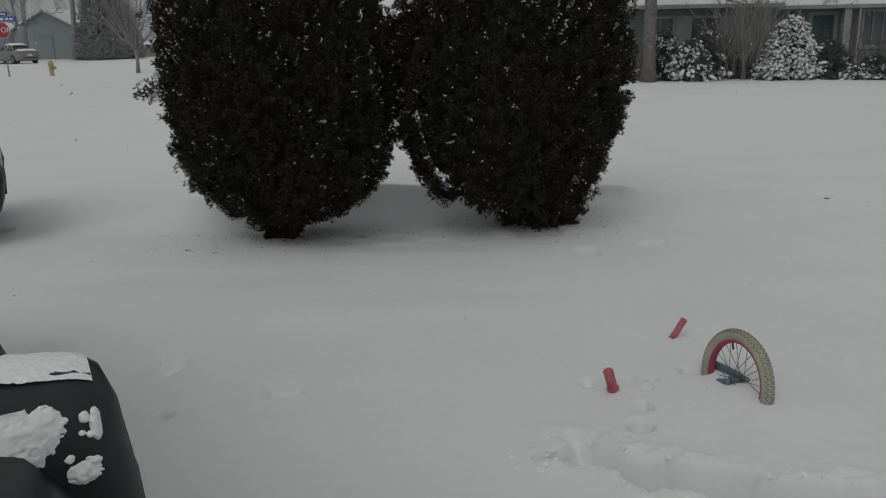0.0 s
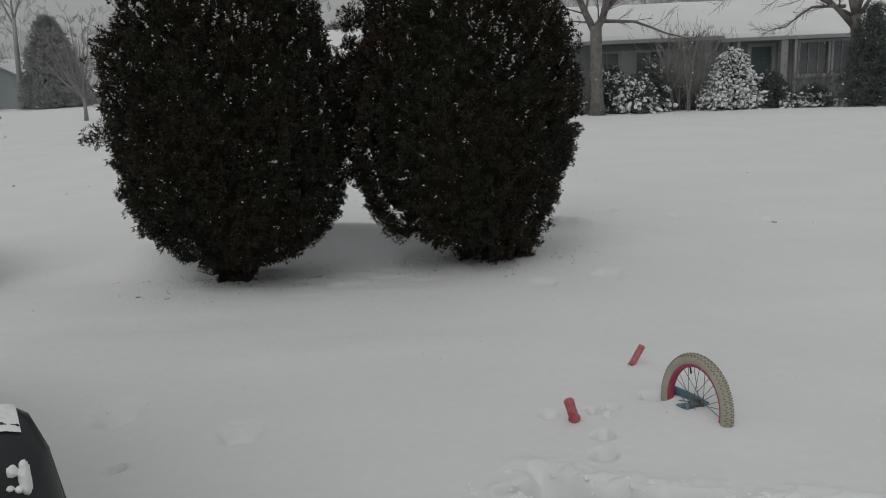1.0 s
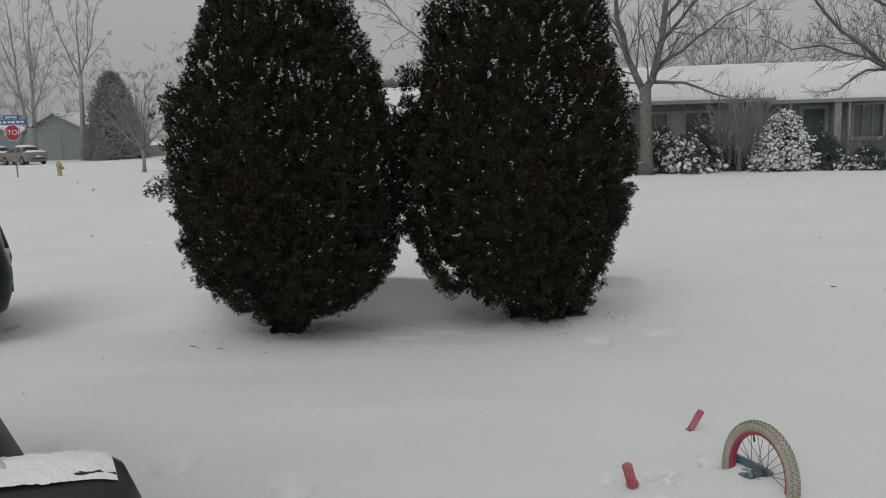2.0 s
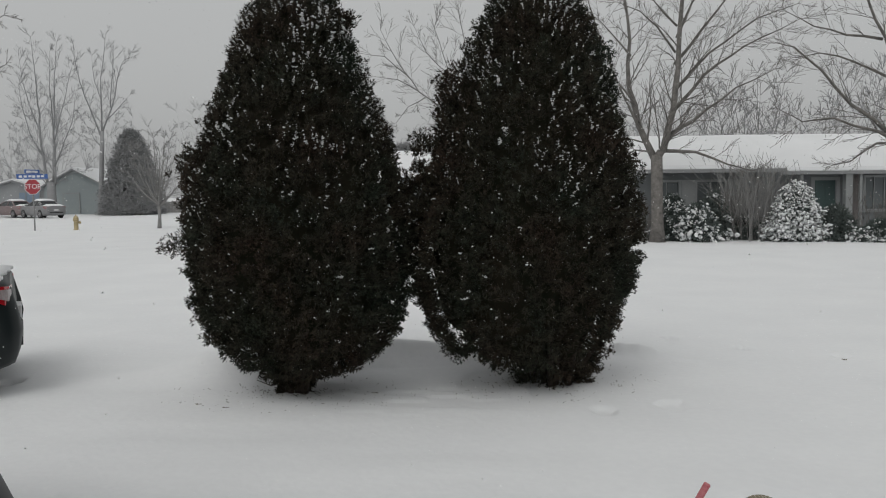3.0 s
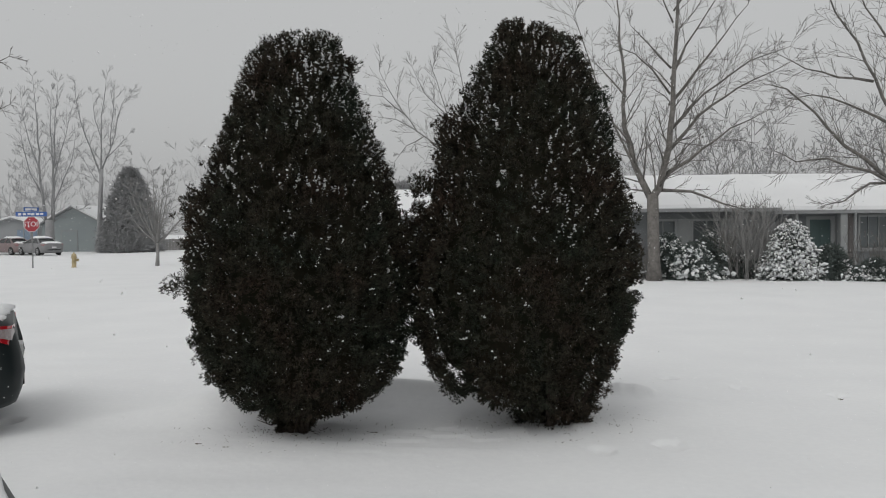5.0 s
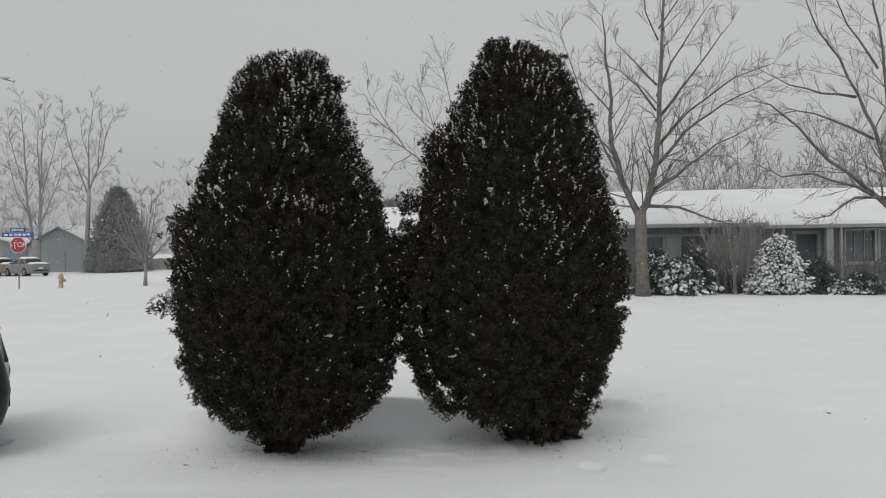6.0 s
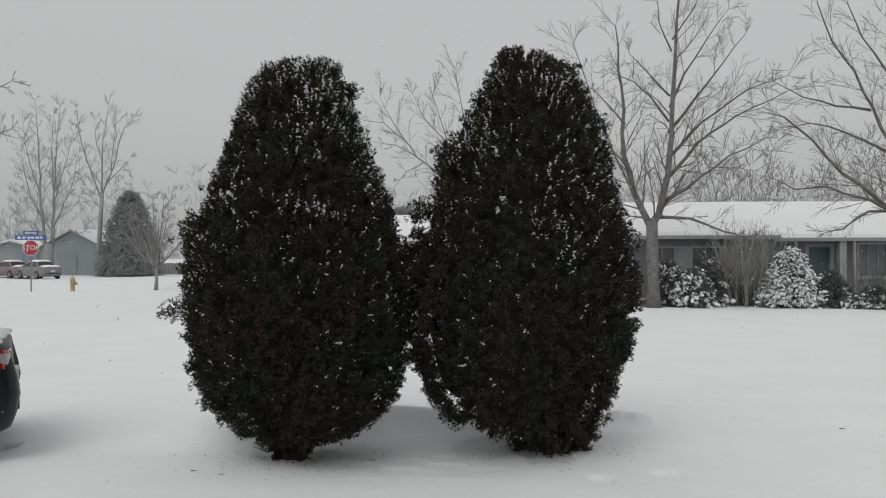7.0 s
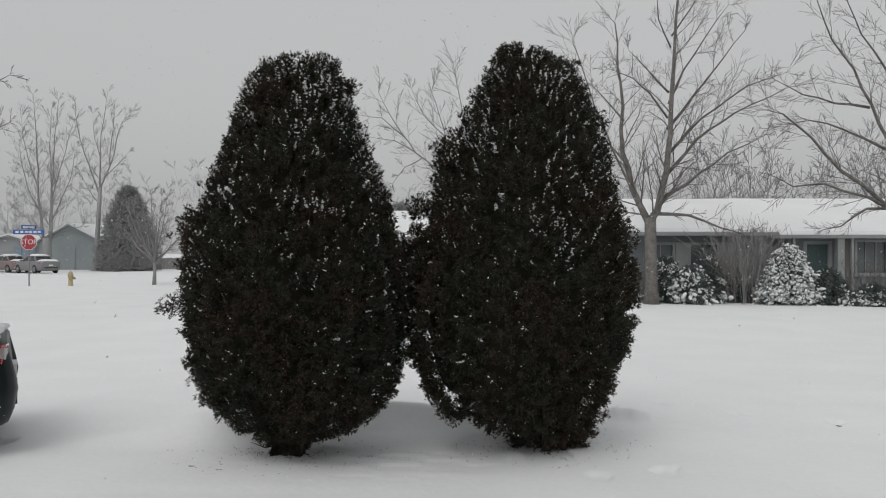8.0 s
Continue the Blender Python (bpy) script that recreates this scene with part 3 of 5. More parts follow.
def bare_tree(name, x, y, limbs, trunk, seed, label, material, group="", level=1, kids=5, thin=0.006, lift=0.05, gap=0.42, reach=1.0, category="bare tree"):
    """trunk and limbs: lists of (x, y, z) offsets from the foot with a starting and an ending radius."""
    rng = np.random.RandomState(seed)
    top = thing(name, pose(x, y, snow_z(x, y) - 0.05), label, category, group)
    V, F = [], []
    pts, r0, r1 = trunk
    flare = [r0 * 1.35] + [r0 + (r1 - r0) * i / (len(pts) - 1) for i in range(1, len(pts))]
    tube(V, F, pts, flare, 10)
    raw("trunk", V, F, material, top, smooth=True)
    for pts, r0, r1 in limbs:
        V, F = [], []
        pts = [Vector(p) for p in pts]
        fine = []
        for a, b in zip(pts, pts[1:]):
            m = max(2, int((b - a).length / (gap * 1.3)))
            for i in range(m):
                fine.append(a.lerp(b, i / m) + Vector((rng.randn(), rng.randn(), rng.randn())) * 0.035 * (b - a).length / m * bool(i or fine))
        fine.append(pts[-1])
        radii = [0.85 * (r0 + (r1 - r0) * (i / (len(fine) - 1)) ** 0.8) for i in range(len(fine))]
        tube(V, F, fine, radii, 7)
        total = sum((b - a).length for a, b in zip(fine, fine[1:]))
        for i in range(1, len(fine)):
            way = (fine[i] - fine[i - 1]).normalized()
            for k in range(2 if i < len(fine) - 1 else 3):
                off = Vector((rng.randn(), rng.randn() * 0.8, rng.randn()))
                off = (off - way * off.dot(way)).normalized()
                ln = reach * min(2.1, 0.38 * total) * (0.4 + 0.75 * rng.rand()) * (1.15 - 0.6 * i / len(fine))
                shoot(V, F, rng, fine[i].copy(), way * 0.8 + off * 0.75, ln, max(thin, min(0.030, radii[i] * 0.30)), level, lift, 4, kids, thin)
        raw("limb", V, F, material, top, smooth=True)
    return top


def spray(seed, height, width, stems, r0, lean=0.25, fork=0.28):
    """Upright limbs of a tall bare tree, and its trunk."""
    rng = np.random.RandomState(seed)
    trunk = ([(0, 0, 0), (0.02 * height * rng.randn() * 0.3, 0, height * fork * 0.5), (0, 0, height * fork)], r0, r0 * 0.75)
    limbs = []
    for k in range(stems):
        a = 2 * math.pi * (k + 0.5 * rng.rand()) / stems
        sx, sy = math.cos(a), math.sin(a)
        h = height * (0.8 + 0.2 * rng.rand())
        z0 = height * fork * (0.75 + 0.25 * rng.rand())
        o = width * (0.35 + 0.3 * rng.rand())
        limbs.append(([(0, 0, z0), (sx * o * 0.5, sy * o * 0.5, z0 + (h - z0) * 0.28), (sx * o * 0.85, sy * o * 0.85, z0 + (h - z0) * 0.62), (sx * o * (1 + lean), sy * o, h)], r0 * 0.40, r0 * 0.06))
    return trunk, limbs


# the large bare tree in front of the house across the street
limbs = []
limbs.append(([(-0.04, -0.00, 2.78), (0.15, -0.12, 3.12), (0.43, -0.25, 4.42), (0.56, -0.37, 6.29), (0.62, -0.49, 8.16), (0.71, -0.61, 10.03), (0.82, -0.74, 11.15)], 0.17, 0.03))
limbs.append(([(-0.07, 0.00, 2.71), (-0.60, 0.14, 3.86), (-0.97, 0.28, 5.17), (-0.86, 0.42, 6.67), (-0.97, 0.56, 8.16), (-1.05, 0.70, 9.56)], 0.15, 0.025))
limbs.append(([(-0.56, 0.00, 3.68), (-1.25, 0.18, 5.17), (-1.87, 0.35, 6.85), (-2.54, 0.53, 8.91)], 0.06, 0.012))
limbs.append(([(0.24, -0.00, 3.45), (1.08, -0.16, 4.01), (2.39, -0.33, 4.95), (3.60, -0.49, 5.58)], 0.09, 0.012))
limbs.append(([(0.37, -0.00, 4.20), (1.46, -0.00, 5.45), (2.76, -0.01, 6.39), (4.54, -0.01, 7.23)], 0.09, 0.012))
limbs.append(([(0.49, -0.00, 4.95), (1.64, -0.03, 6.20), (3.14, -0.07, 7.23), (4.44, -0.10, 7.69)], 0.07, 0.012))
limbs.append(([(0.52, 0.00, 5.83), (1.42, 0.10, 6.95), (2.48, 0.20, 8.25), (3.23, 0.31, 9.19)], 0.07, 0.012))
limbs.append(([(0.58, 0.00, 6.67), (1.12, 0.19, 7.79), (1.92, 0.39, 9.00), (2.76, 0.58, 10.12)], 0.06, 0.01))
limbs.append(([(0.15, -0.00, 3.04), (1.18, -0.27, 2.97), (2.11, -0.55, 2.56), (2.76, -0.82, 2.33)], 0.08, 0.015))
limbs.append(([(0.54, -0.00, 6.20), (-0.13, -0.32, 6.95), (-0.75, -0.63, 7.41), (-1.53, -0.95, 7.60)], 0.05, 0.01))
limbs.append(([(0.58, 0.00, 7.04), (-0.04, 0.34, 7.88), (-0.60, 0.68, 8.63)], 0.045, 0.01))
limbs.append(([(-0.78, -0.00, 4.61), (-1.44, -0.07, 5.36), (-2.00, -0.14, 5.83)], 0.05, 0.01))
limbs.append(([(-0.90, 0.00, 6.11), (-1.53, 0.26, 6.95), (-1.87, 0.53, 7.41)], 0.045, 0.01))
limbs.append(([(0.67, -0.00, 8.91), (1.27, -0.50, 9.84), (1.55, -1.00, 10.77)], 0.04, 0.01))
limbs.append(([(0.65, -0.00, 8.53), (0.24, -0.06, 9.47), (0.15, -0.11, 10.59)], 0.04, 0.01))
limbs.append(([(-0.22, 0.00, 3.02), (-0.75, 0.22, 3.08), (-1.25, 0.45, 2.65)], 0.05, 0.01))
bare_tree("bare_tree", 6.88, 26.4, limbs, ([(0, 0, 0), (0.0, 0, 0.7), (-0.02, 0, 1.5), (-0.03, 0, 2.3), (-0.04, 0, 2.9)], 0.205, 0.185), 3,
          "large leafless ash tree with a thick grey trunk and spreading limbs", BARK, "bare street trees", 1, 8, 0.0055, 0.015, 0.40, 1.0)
limbs = []
limbs.append(([(-0.36, 0.00, 2.50), (-1.28, 0.18, 3.44), (-2.35, 0.35, 4.37), (-3.24, 0.53, 5.44), (-4.05, 0.70, 6.24), (-4.58, 0.88, 6.42)], 0.11, 0.015))
limbs.append(([(-0.46, 0.00, 2.85), (-1.64, 0.22, 3.48), (-2.89, 0.43, 3.97), (-3.78, 0.65, 3.90), (-4.40, 0.86, 4.28)], 0.08, 0.012))
limbs.append(([(-0.29, -0.00, 2.67), (-1.19, -0.21, 5.26), (-2.35, -0.43, 7.40), (-3.15, -0.64, 8.29), (-3.69, -0.85, 9.45)], 0.11, 0.02))
limbs.append(([(-0.29, -0.00, 2.67), (-0.66, -0.20, 5.26), (-1.02, -0.40, 7.75), (-1.46, -0.60, 9.71), (-1.82, -0.80, 10.78)], 0.11, 0.02))
limbs.append(([(-0.66, 0.00, 3.12), (-1.64, 0.22, 3.15), (-2.35, 0.43, 2.58), (-2.80, 0.65, 2.50)], 0.07, 0.012))
limbs.append(([(-1.10, 0.00, 4.99), (-2.35, 0.15, 5.70), (-3.42, 0.30, 5.97), (-4.13, 0.45, 5.88)], 0.06, 0.012))
limbs.append(([(-0.25, 0.00, 2.76), (0.86, 0.11, 4.37), (2.28, 0.22, 6.15), (3.35, 0.33, 7.57)], 0.08, 0.02))
limbs.append(([(-0.25, -0.00, 2.94), (0.32, -0.12, 5.61), (1.03, -0.25, 8.11), (1.21, -0.37, 10.43)], 0.09, 0.02))
limbs.append(([(-1.64, 0.00, 6.33), (-2.71, 0.07, 6.50), (-3.69, 0.14, 6.77), (-4.49, 0.20, 7.22)], 0.06, 0.012))
limbs.append(([(-0.93, 0.00, 7.22), (-1.82, 0.07, 8.64), (-2.26, 0.14, 9.71), (-2.35, 0.21, 10.43)], 0.05, 0.01))
bare_tree("bare_tree", 15.1, 25.2, limbs, ([(0, 0, 0), (-0.03, 0, 0.9), (-0.14, 0, 1.8), (-0.30, 0, 2.6), (-0.33, 0, 2.85)], 0.21, 0.15), 8,
          "leafless tree with arching grey limbs beside a dark evergreen", BARK, "bare street trees", 1, 7, 0.0055, 0.02, 0.42, 0.95)
limbs = []
limbs.append(([(-0.10, 0.00, 4.40), (-1.94, -0.20, 5.85), (-2.96, -0.30, 6.64), (-3.98, -0.40, 8.03), (-4.80, -0.50, 9.60)], 0.085, 0.012))
limbs.append(([(-3.50, -0.35, 7.40), (-4.65, -0.40, 8.35), (-5.80, -0.45, 8.50)], 0.045, 0.010))
limbs.append(([(-2.96, -0.30, 6.64), (-4.00, -0.50, 7.20), (-5.20, -0.70, 7.35)], 0.045, 0.010))
limbs.append(([(-2.60, -0.25, 6.40), (-3.50, -0.40, 5.90), (-4.10, -0.50, 5.10)], 0.040, 0.010))
limbs.append(([(-0.60, 0.00, 4.80), (-1.40, 0.10, 7.20), (-1.80, 0.15, 8.60), (-2.20, 0.20, 9.80)], 0.070, 0.012))
limbs.append(([(-1.50, 0.10, 7.50), (-2.60, 0.10, 8.60), (-3.20, 0.10, 9.90)], 0.040, 0.010))
limbs.append(([(-0.03, 0.00, 4.60), (-0.45, 0.10, 7.20), (-0.65, 0.15, 8.80), (-1.10, 0.20, 11.20)], 0.078, 0.012))
limbs.append(([(0.03, 0.00, 4.53), (1.67, 0.13, 7.00), (2.80, 0.26, 9.00), (3.65, 0.38, 10.00)], 0.072, 0.014))
bare_tree("bare_tree", 1.6, 40.0, limbs, ([(0, 0, 0), (0.05, 0, 1.4), (-0.1, 0, 3.0)], 0.26, 0.2), 14,
          "leafless tree with fine ascending branches behind the junipers", BARK_PALE, "bare street trees", 1, 7, 0.0085, 0.04, 0.42, 1.0)
limbs = []
for k in range(11):
    a = 2.4 * k
    r, h = (1.75, 1.25, 0.6)[k % 3] * (0.9 + 0.02 * k), (3.0, 4.0, 4.7)[k % 3]
    cx, cy = math.cos(a), math.sin(a)
    limbs.append(([(0.02, 0, 1.15 + 0.05 * (k % 4)), (0.42 * r * cx, 0.42 * r * cy, 1.2 + 0.32 * (h - 1.2)), (0.80 * r * cx, 0.80 * r * cy, 1.2 + 0.68 * (h - 1.2)), (1.05 * r * cx, 1.05 * r * cy, h)], 0.065, 0.012))
bare_tree("small_tree", -15.2, 42.0, limbs, ([(0, 0, 0), (0.03, 0, 0.6), (0.02, 0, 1.25)], 0.085, 0.08), 21,
          "small leafless ornamental tree with a rounded crown in snow", BARK_PALE, "", 1, 6, 0.010, 0.01, 0.30, 0.8)

# tall hazy trees beyond the street on the stop sign's side
limbs = [([(-0.35, 0, 3.0), (-0.75, 0, 6.5), (-1.00, 0.1, 10.5), (-1.15, 0.1, 14.0), (-1.4, 0.1, 16.6)], 0.17, 0.02), ([(0.35, 0, 3.0), (0.35, 0.1, 7.0), (0.55, 0.2, 11.5), (0.95, 0.2, 16.0)], 0.16, 0.02),
         ([(0.10, 0.2, 3.2), (0.1, 0.6, 8.0), (-0.2, 0.9, 12.5), (-0.1, 1.0, 15.4)], 0.11, 0.02), ([(0.40, 0, 4.6), (1.5, -0.2, 6.9), (2.4, -0.4, 8.6), (2.9, -0.5, 11.5)], 0.09, 0.015),
         ([(0.40, 0.1, 6.8), (1.3, 0.2, 10.0), (1.9, 0.3, 12.6), (2.3, 0.4, 14.2)], 0.08, 0.015), ([(-0.70, 0, 5.6), (-1.9, 0.2, 7.6), (-2.6, 0.3, 9.9), (-2.8, 0.3, 12.2)], 0.09, 0.015),
         ([(-0.85, 0, 7.8), (-1.6, -0.3, 10.4), (-2.1, -0.5, 12.8), (-2.2, -0.5, 14.3)], 0.07, 0.015), ([(-0.30, 0, 2.8), (-1.6, 0.3, 4.4), (-3.0, 0.5, 5.7)], 0.06, 0.012), ([(0.35, 0, 2.9), (1.6, 0.3, 3.9), (3.0, 0.5, 4.2)], 0.06, 0.012)]
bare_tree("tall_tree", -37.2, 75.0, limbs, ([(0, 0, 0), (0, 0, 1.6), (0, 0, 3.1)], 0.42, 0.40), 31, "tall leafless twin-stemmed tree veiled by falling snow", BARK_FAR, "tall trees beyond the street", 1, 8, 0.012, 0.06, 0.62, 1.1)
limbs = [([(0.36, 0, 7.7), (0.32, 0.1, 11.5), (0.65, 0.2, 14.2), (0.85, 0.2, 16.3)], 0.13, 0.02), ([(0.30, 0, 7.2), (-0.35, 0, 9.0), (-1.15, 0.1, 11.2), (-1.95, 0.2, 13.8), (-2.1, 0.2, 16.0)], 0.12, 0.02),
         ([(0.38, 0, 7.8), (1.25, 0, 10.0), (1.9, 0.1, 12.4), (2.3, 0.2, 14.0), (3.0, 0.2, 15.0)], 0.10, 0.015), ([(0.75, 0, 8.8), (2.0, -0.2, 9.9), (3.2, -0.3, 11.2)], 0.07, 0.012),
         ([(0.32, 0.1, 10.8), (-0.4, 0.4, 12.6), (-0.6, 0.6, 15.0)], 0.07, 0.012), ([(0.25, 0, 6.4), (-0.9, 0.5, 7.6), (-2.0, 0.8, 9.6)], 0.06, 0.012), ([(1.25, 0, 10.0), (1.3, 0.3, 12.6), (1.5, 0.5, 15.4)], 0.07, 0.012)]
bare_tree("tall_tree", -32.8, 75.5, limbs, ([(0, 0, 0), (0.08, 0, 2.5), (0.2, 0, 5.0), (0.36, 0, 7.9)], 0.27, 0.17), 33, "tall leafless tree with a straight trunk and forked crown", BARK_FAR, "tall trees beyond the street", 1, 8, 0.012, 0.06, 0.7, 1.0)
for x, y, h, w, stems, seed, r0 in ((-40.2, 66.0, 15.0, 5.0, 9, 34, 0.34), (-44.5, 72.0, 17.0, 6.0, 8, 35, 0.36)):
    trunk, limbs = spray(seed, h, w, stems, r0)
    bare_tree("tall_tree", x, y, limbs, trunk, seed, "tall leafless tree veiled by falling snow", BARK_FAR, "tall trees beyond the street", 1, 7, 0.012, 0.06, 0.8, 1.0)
for k in range(22):
    rng = np.random.RandomState(60 + k)
    x = -62 + 4.4 * k + 3 * rng.rand()
    if -24 < x < -6 or x > 30:
        continue
    trunk, limbs = spray(60 + k, (11.0 if x < -24 else 8.5) + 3 * rng.rand(), 5.0, 7, 0.16, fork=0.12)
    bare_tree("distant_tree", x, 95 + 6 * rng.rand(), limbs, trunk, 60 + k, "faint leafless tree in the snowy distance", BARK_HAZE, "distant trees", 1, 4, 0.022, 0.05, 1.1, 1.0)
for k in range(11):
    rng = np.random.RandomState(90 + k)
    trunk, limbs = spray(90 + k, 5.6 + 2.6 * rng.rand() + (1.2 if k in (4, 9) else 0), 3.2, 7, 0.13, fork=0.12)
    bare_tree("backyard_tree", 9.5 + 1.75 * k + 0.8 * rng.rand(), 42 + 4 * rng.rand(), limbs, trunk, 90 + k, "bushy leafless tree behind the low house", BARK_FAR if k % 2 else BARK_PALE, "trees behind the house", 1, 4, 0.013, 0.06, 0.7)

# branch tips of a tree beside the yard that reach into view
limbs = [([(0.2, 0, 3.0), (1.2, 0.2, 4.6), (2.3, 0.3, 5.6), (3.0, 0.3, 5.9), (3.55, 0.3, 6.15)], 0.07, 0.008), ([(0.2, 0, 3.0), (1.3, 0, 4.2), (2.4, 0.2, 4.7), (3.1, 0.2, 4.72), (3.6, 0.2, 4.95)], 0.06, 0.008),
         ([(0, 0, 3.0), (-0.5, 0.5, 5.0), (-0.8, 0.6, 7.0)], 0.09, 0.02), ([(0, 0, 3.0), (-1.4, -0.5, 4.4), (-2.6, -0.6, 5.2)], 0.07, 0.02), ([(0, 0, 3.0), (0.3, -0.7, 5.0), (0.6, -1.2, 6.6)], 0.07, 0.02)]
bare_tree("bare_tree", -14.3, 19.5, limbs, ([(0, 0, 0), (0.03, 0, 1.4), (0, 0, 3.0)], 0.2, 0.15), 44, "leafless yard tree with long drooping twigs", BARK, "bare street trees", 1, 3, 0.006, 0.03, 0.5, 0.4)


# ---- evergreens ----
def needles(V, F, rng, centre, spread3, count, length, width):
    """A cloud of narrow pointed leaves round a centre."""
    d = rng.randn(count, 3)
    d /= np.linalg.norm(d, axis=1)[:, None]
    p = np.array(centre) + d * (rng.rand(count, 1) ** 0.5) * np.array(spread3)
    way = d + 0.6 * rng.randn(count, 3) + np.array([0, 0, 0.2])
    way /= np.linalg.norm(way, axis=1)[:, None]
    side = np.cross(way, rng.randn(count, 3))
    side /= np.linalg.norm(side, axis=1)[:, None] + 1e-6
    ln = length * (0.6 + 0.6 * rng.rand(count, 1))
    q = np.stack([p, p + way * ln * 0.45 + side * width, p + way * ln, p + way * ln * 0.45 - side * width], 1).reshape(-1, 3)
    V.append(q)


def pad(V, F, rng, c, a, b, h):
    """A lumpy snow cushion."""
    rows, cols, base = 4, 9, len(V)
    for i in range(rows):
        f = i / (rows - 1)
        for k in range(cols):
            t = 2 * math.pi * k / cols
            s = math.cos(f * 1.45) * (0.85 + 0.3 * rng.rand())
            V.append((c[0] + a * s * math.cos(t), c[1] + b * s * math.sin(t), c[2] + h * math.sin(f * 1.57) * (0.85 + 0.3 * rng.rand()) - 0.25 * h))
    for i in range(rows - 1):
        for k in range(cols):
            q = (k + 1) % cols
            F.append((base + i * cols + k, base + i * cols + q, base + (i + 1) * cols + q, base + (i + 1) * cols + k))
    F.append(tuple(base + (rows - 1) * cols + k for k in range(cols)))
    F.append(tuple(base + k for k in reversed(range(cols))))


def evergreen(name, x, y, height, radius, seed, label, category, snowy, cone=1.0, material=None, clumps=130, leaf=(0.16, 0.012), group="", per=60, cover=1.45):
    """A conifer or shrub of leafy clumps on short boughs, with snow lying on the boughs. cone: 1 a cone, 0 a mound."""
    rng = np.random.RandomState(seed)
    material = material or NEEDLE
    top = thing(name, pose(x, y, snow_z(x, y) - 0.05), label, category, group)
    V, F, SV, SF, TV, TF = [], [], [], [], [], []
    tube(TV, TF, [(0, 0, -0.1), (0.01, 0, height * 0.5), (0, 0.01, height * 0.93)], [0.05 + 0.02 * height, 0.03 + 0.01 * height, 0.012], 7)
    for k in range(clumps):
        f = (k + 0.5) / clumps
        f = f ** (1.25 if cone > 0.5 else 1.0)
        z = height * (0.03 + 0.95 * f)
        w = radius * (cone * (1 - f) ** 0.8 + (1 - cone) * math.sqrt(max(0.02, 1 - f * f)))
        w = max(w, 0.05) * (0.72 + 0.4 * rng.rand())
        t = k * 2.39996 + 0.5 * rng.rand()
        size = radius * (0.14 + 0.15 * rng.rand()) * (0.6 + 0.5 * (1 - f))
        c = (w * math.cos(t), w * math.sin(t), z)
        tube(TV, TF, [(0, 0, z + 0.02), (c[0] * 0.6, c[1] * 0.6, z + 0.02), c], [0.02, 0.013, 0.005], 4)
        needles(V, F, rng, c, (size * 1.25, size * 1.25, size * 0.6), per, leaf[0], leaf[1])
        if rng.rand() < snowy:
            m = 9
            o = rng.randn(m, 3) * size * np.array([0.6, 0.6, 0.42])
            lie = np.array([math.cos(t), math.sin(t), -0.35]) + 0.55 * rng.randn(m, 3) * np.array([1, 1, 0.4])
            lie /= np.linalg.norm(lie, axis=1)[:, None]
            blobs(SV, SF, rng, np.array(c) + o + np.array([0, 0, 0.2 * size]), lie, size * cover * (0.13 + 0.17 * rng.rand(m)), 1.3 + 0.9 * rng.rand(m))
    needles(V, F, rng, (0, 0, height * 0.42), (radius * 0.62, radius * 0.62, height * 0.38), clumps * per // 3, leaf[0] * 1.2, leaf[1] * 1.3)
    raw("trunk", TV, TF, BARK_RED, top)
    quads("foliage", np.concatenate(V), material, top)
    if SV:
        tagged(raw("snow_cover", SV, SF, CLUMP, top, "snow lying on the boughs", True), kind="stuff")
    return top


evergreen("spruce", 11.32, 26.2, 1.92, 0.86, 41, "small conical spruce heavily loaded with snow", "spruce", 0.97, 0.42, None, 420, (0.085, 0.010), "", 46, 0.95)
evergreen("shrub", 7.6, 27.3, 1.62, 0.58, 42, "low evergreen shrub with snow patches against the house", "shrub", 0.62, 0.35, None, 120, (0.12, 0.014), "shrubs along the house")
evergreen("shrub", 8.35, 27.0, 1.25, 0.72, 43, "dark evergreen shrub carrying clumps of snow", "shrub", 0.70, 0.25, None, 110, (0.15, 0.014), "shrubs along the house")
evergreen("shrub", 9.05, 27.4, 1.72, 0.62, 44, "dark evergreen shrub carrying clumps of snow", "shrub", 0.50, 0.40, None, 90, (0.15, 0.014), "shrubs along the house")
evergreen("shrub", 12.5, 26.0, 1.15, 0.65, 45, "spreading low evergreen with little snow beside the spruce", "shrub", 0.18, 0.3, None, 90, (0.17, 0.013), "shrubs along the house")
evergreen("shrub", 13.15, 25.6, 0.45, 0.55, 46, "low shrub buried under a snow mound", "shrub", 0.85, 0.1, None, 70, (0.13, 0.013), "shrubs along the house", 50, 1.5)
evergreen("shrub", 13.75, 25.6, 0.72, 0.55, 47, "evergreen shrub with snow on its outer boughs", "shrub", 0.40, 0.3, None, 80, (0.15, 0.013), "shrubs along the house")
evergreen("shrub", 6.2, 27.6, 0.95, 0.6, 48, "evergreen shrub with snow beside the ash trunk", "shrub", 0.40, 0.3, None, 80, (0.15, 0.013), "shrubs along the house")
evergreen("shrub", 10.2, 27.9, 0.85, 0.85, 51, "dark leafless-looking hedge shrub below the eaves", "shrub", 0.08, 0.2, None, 90, (0.15, 0.012), "shrubs along the house")
evergreen("yew", 15.0, 24.5, 3.1, 0.95, 49, "dark upright yew with thin open foliage", "yew", 0.0, 0.6, None, 260, (0.2, 0.010), "", 40)
evergreen("yew", 16.6, 24.6, 2.1, 0.9, 50, "dark yew bush beside the taller one", "yew", 0.08, 0.4, None, 140, (0.18, 0.012), "", 60)
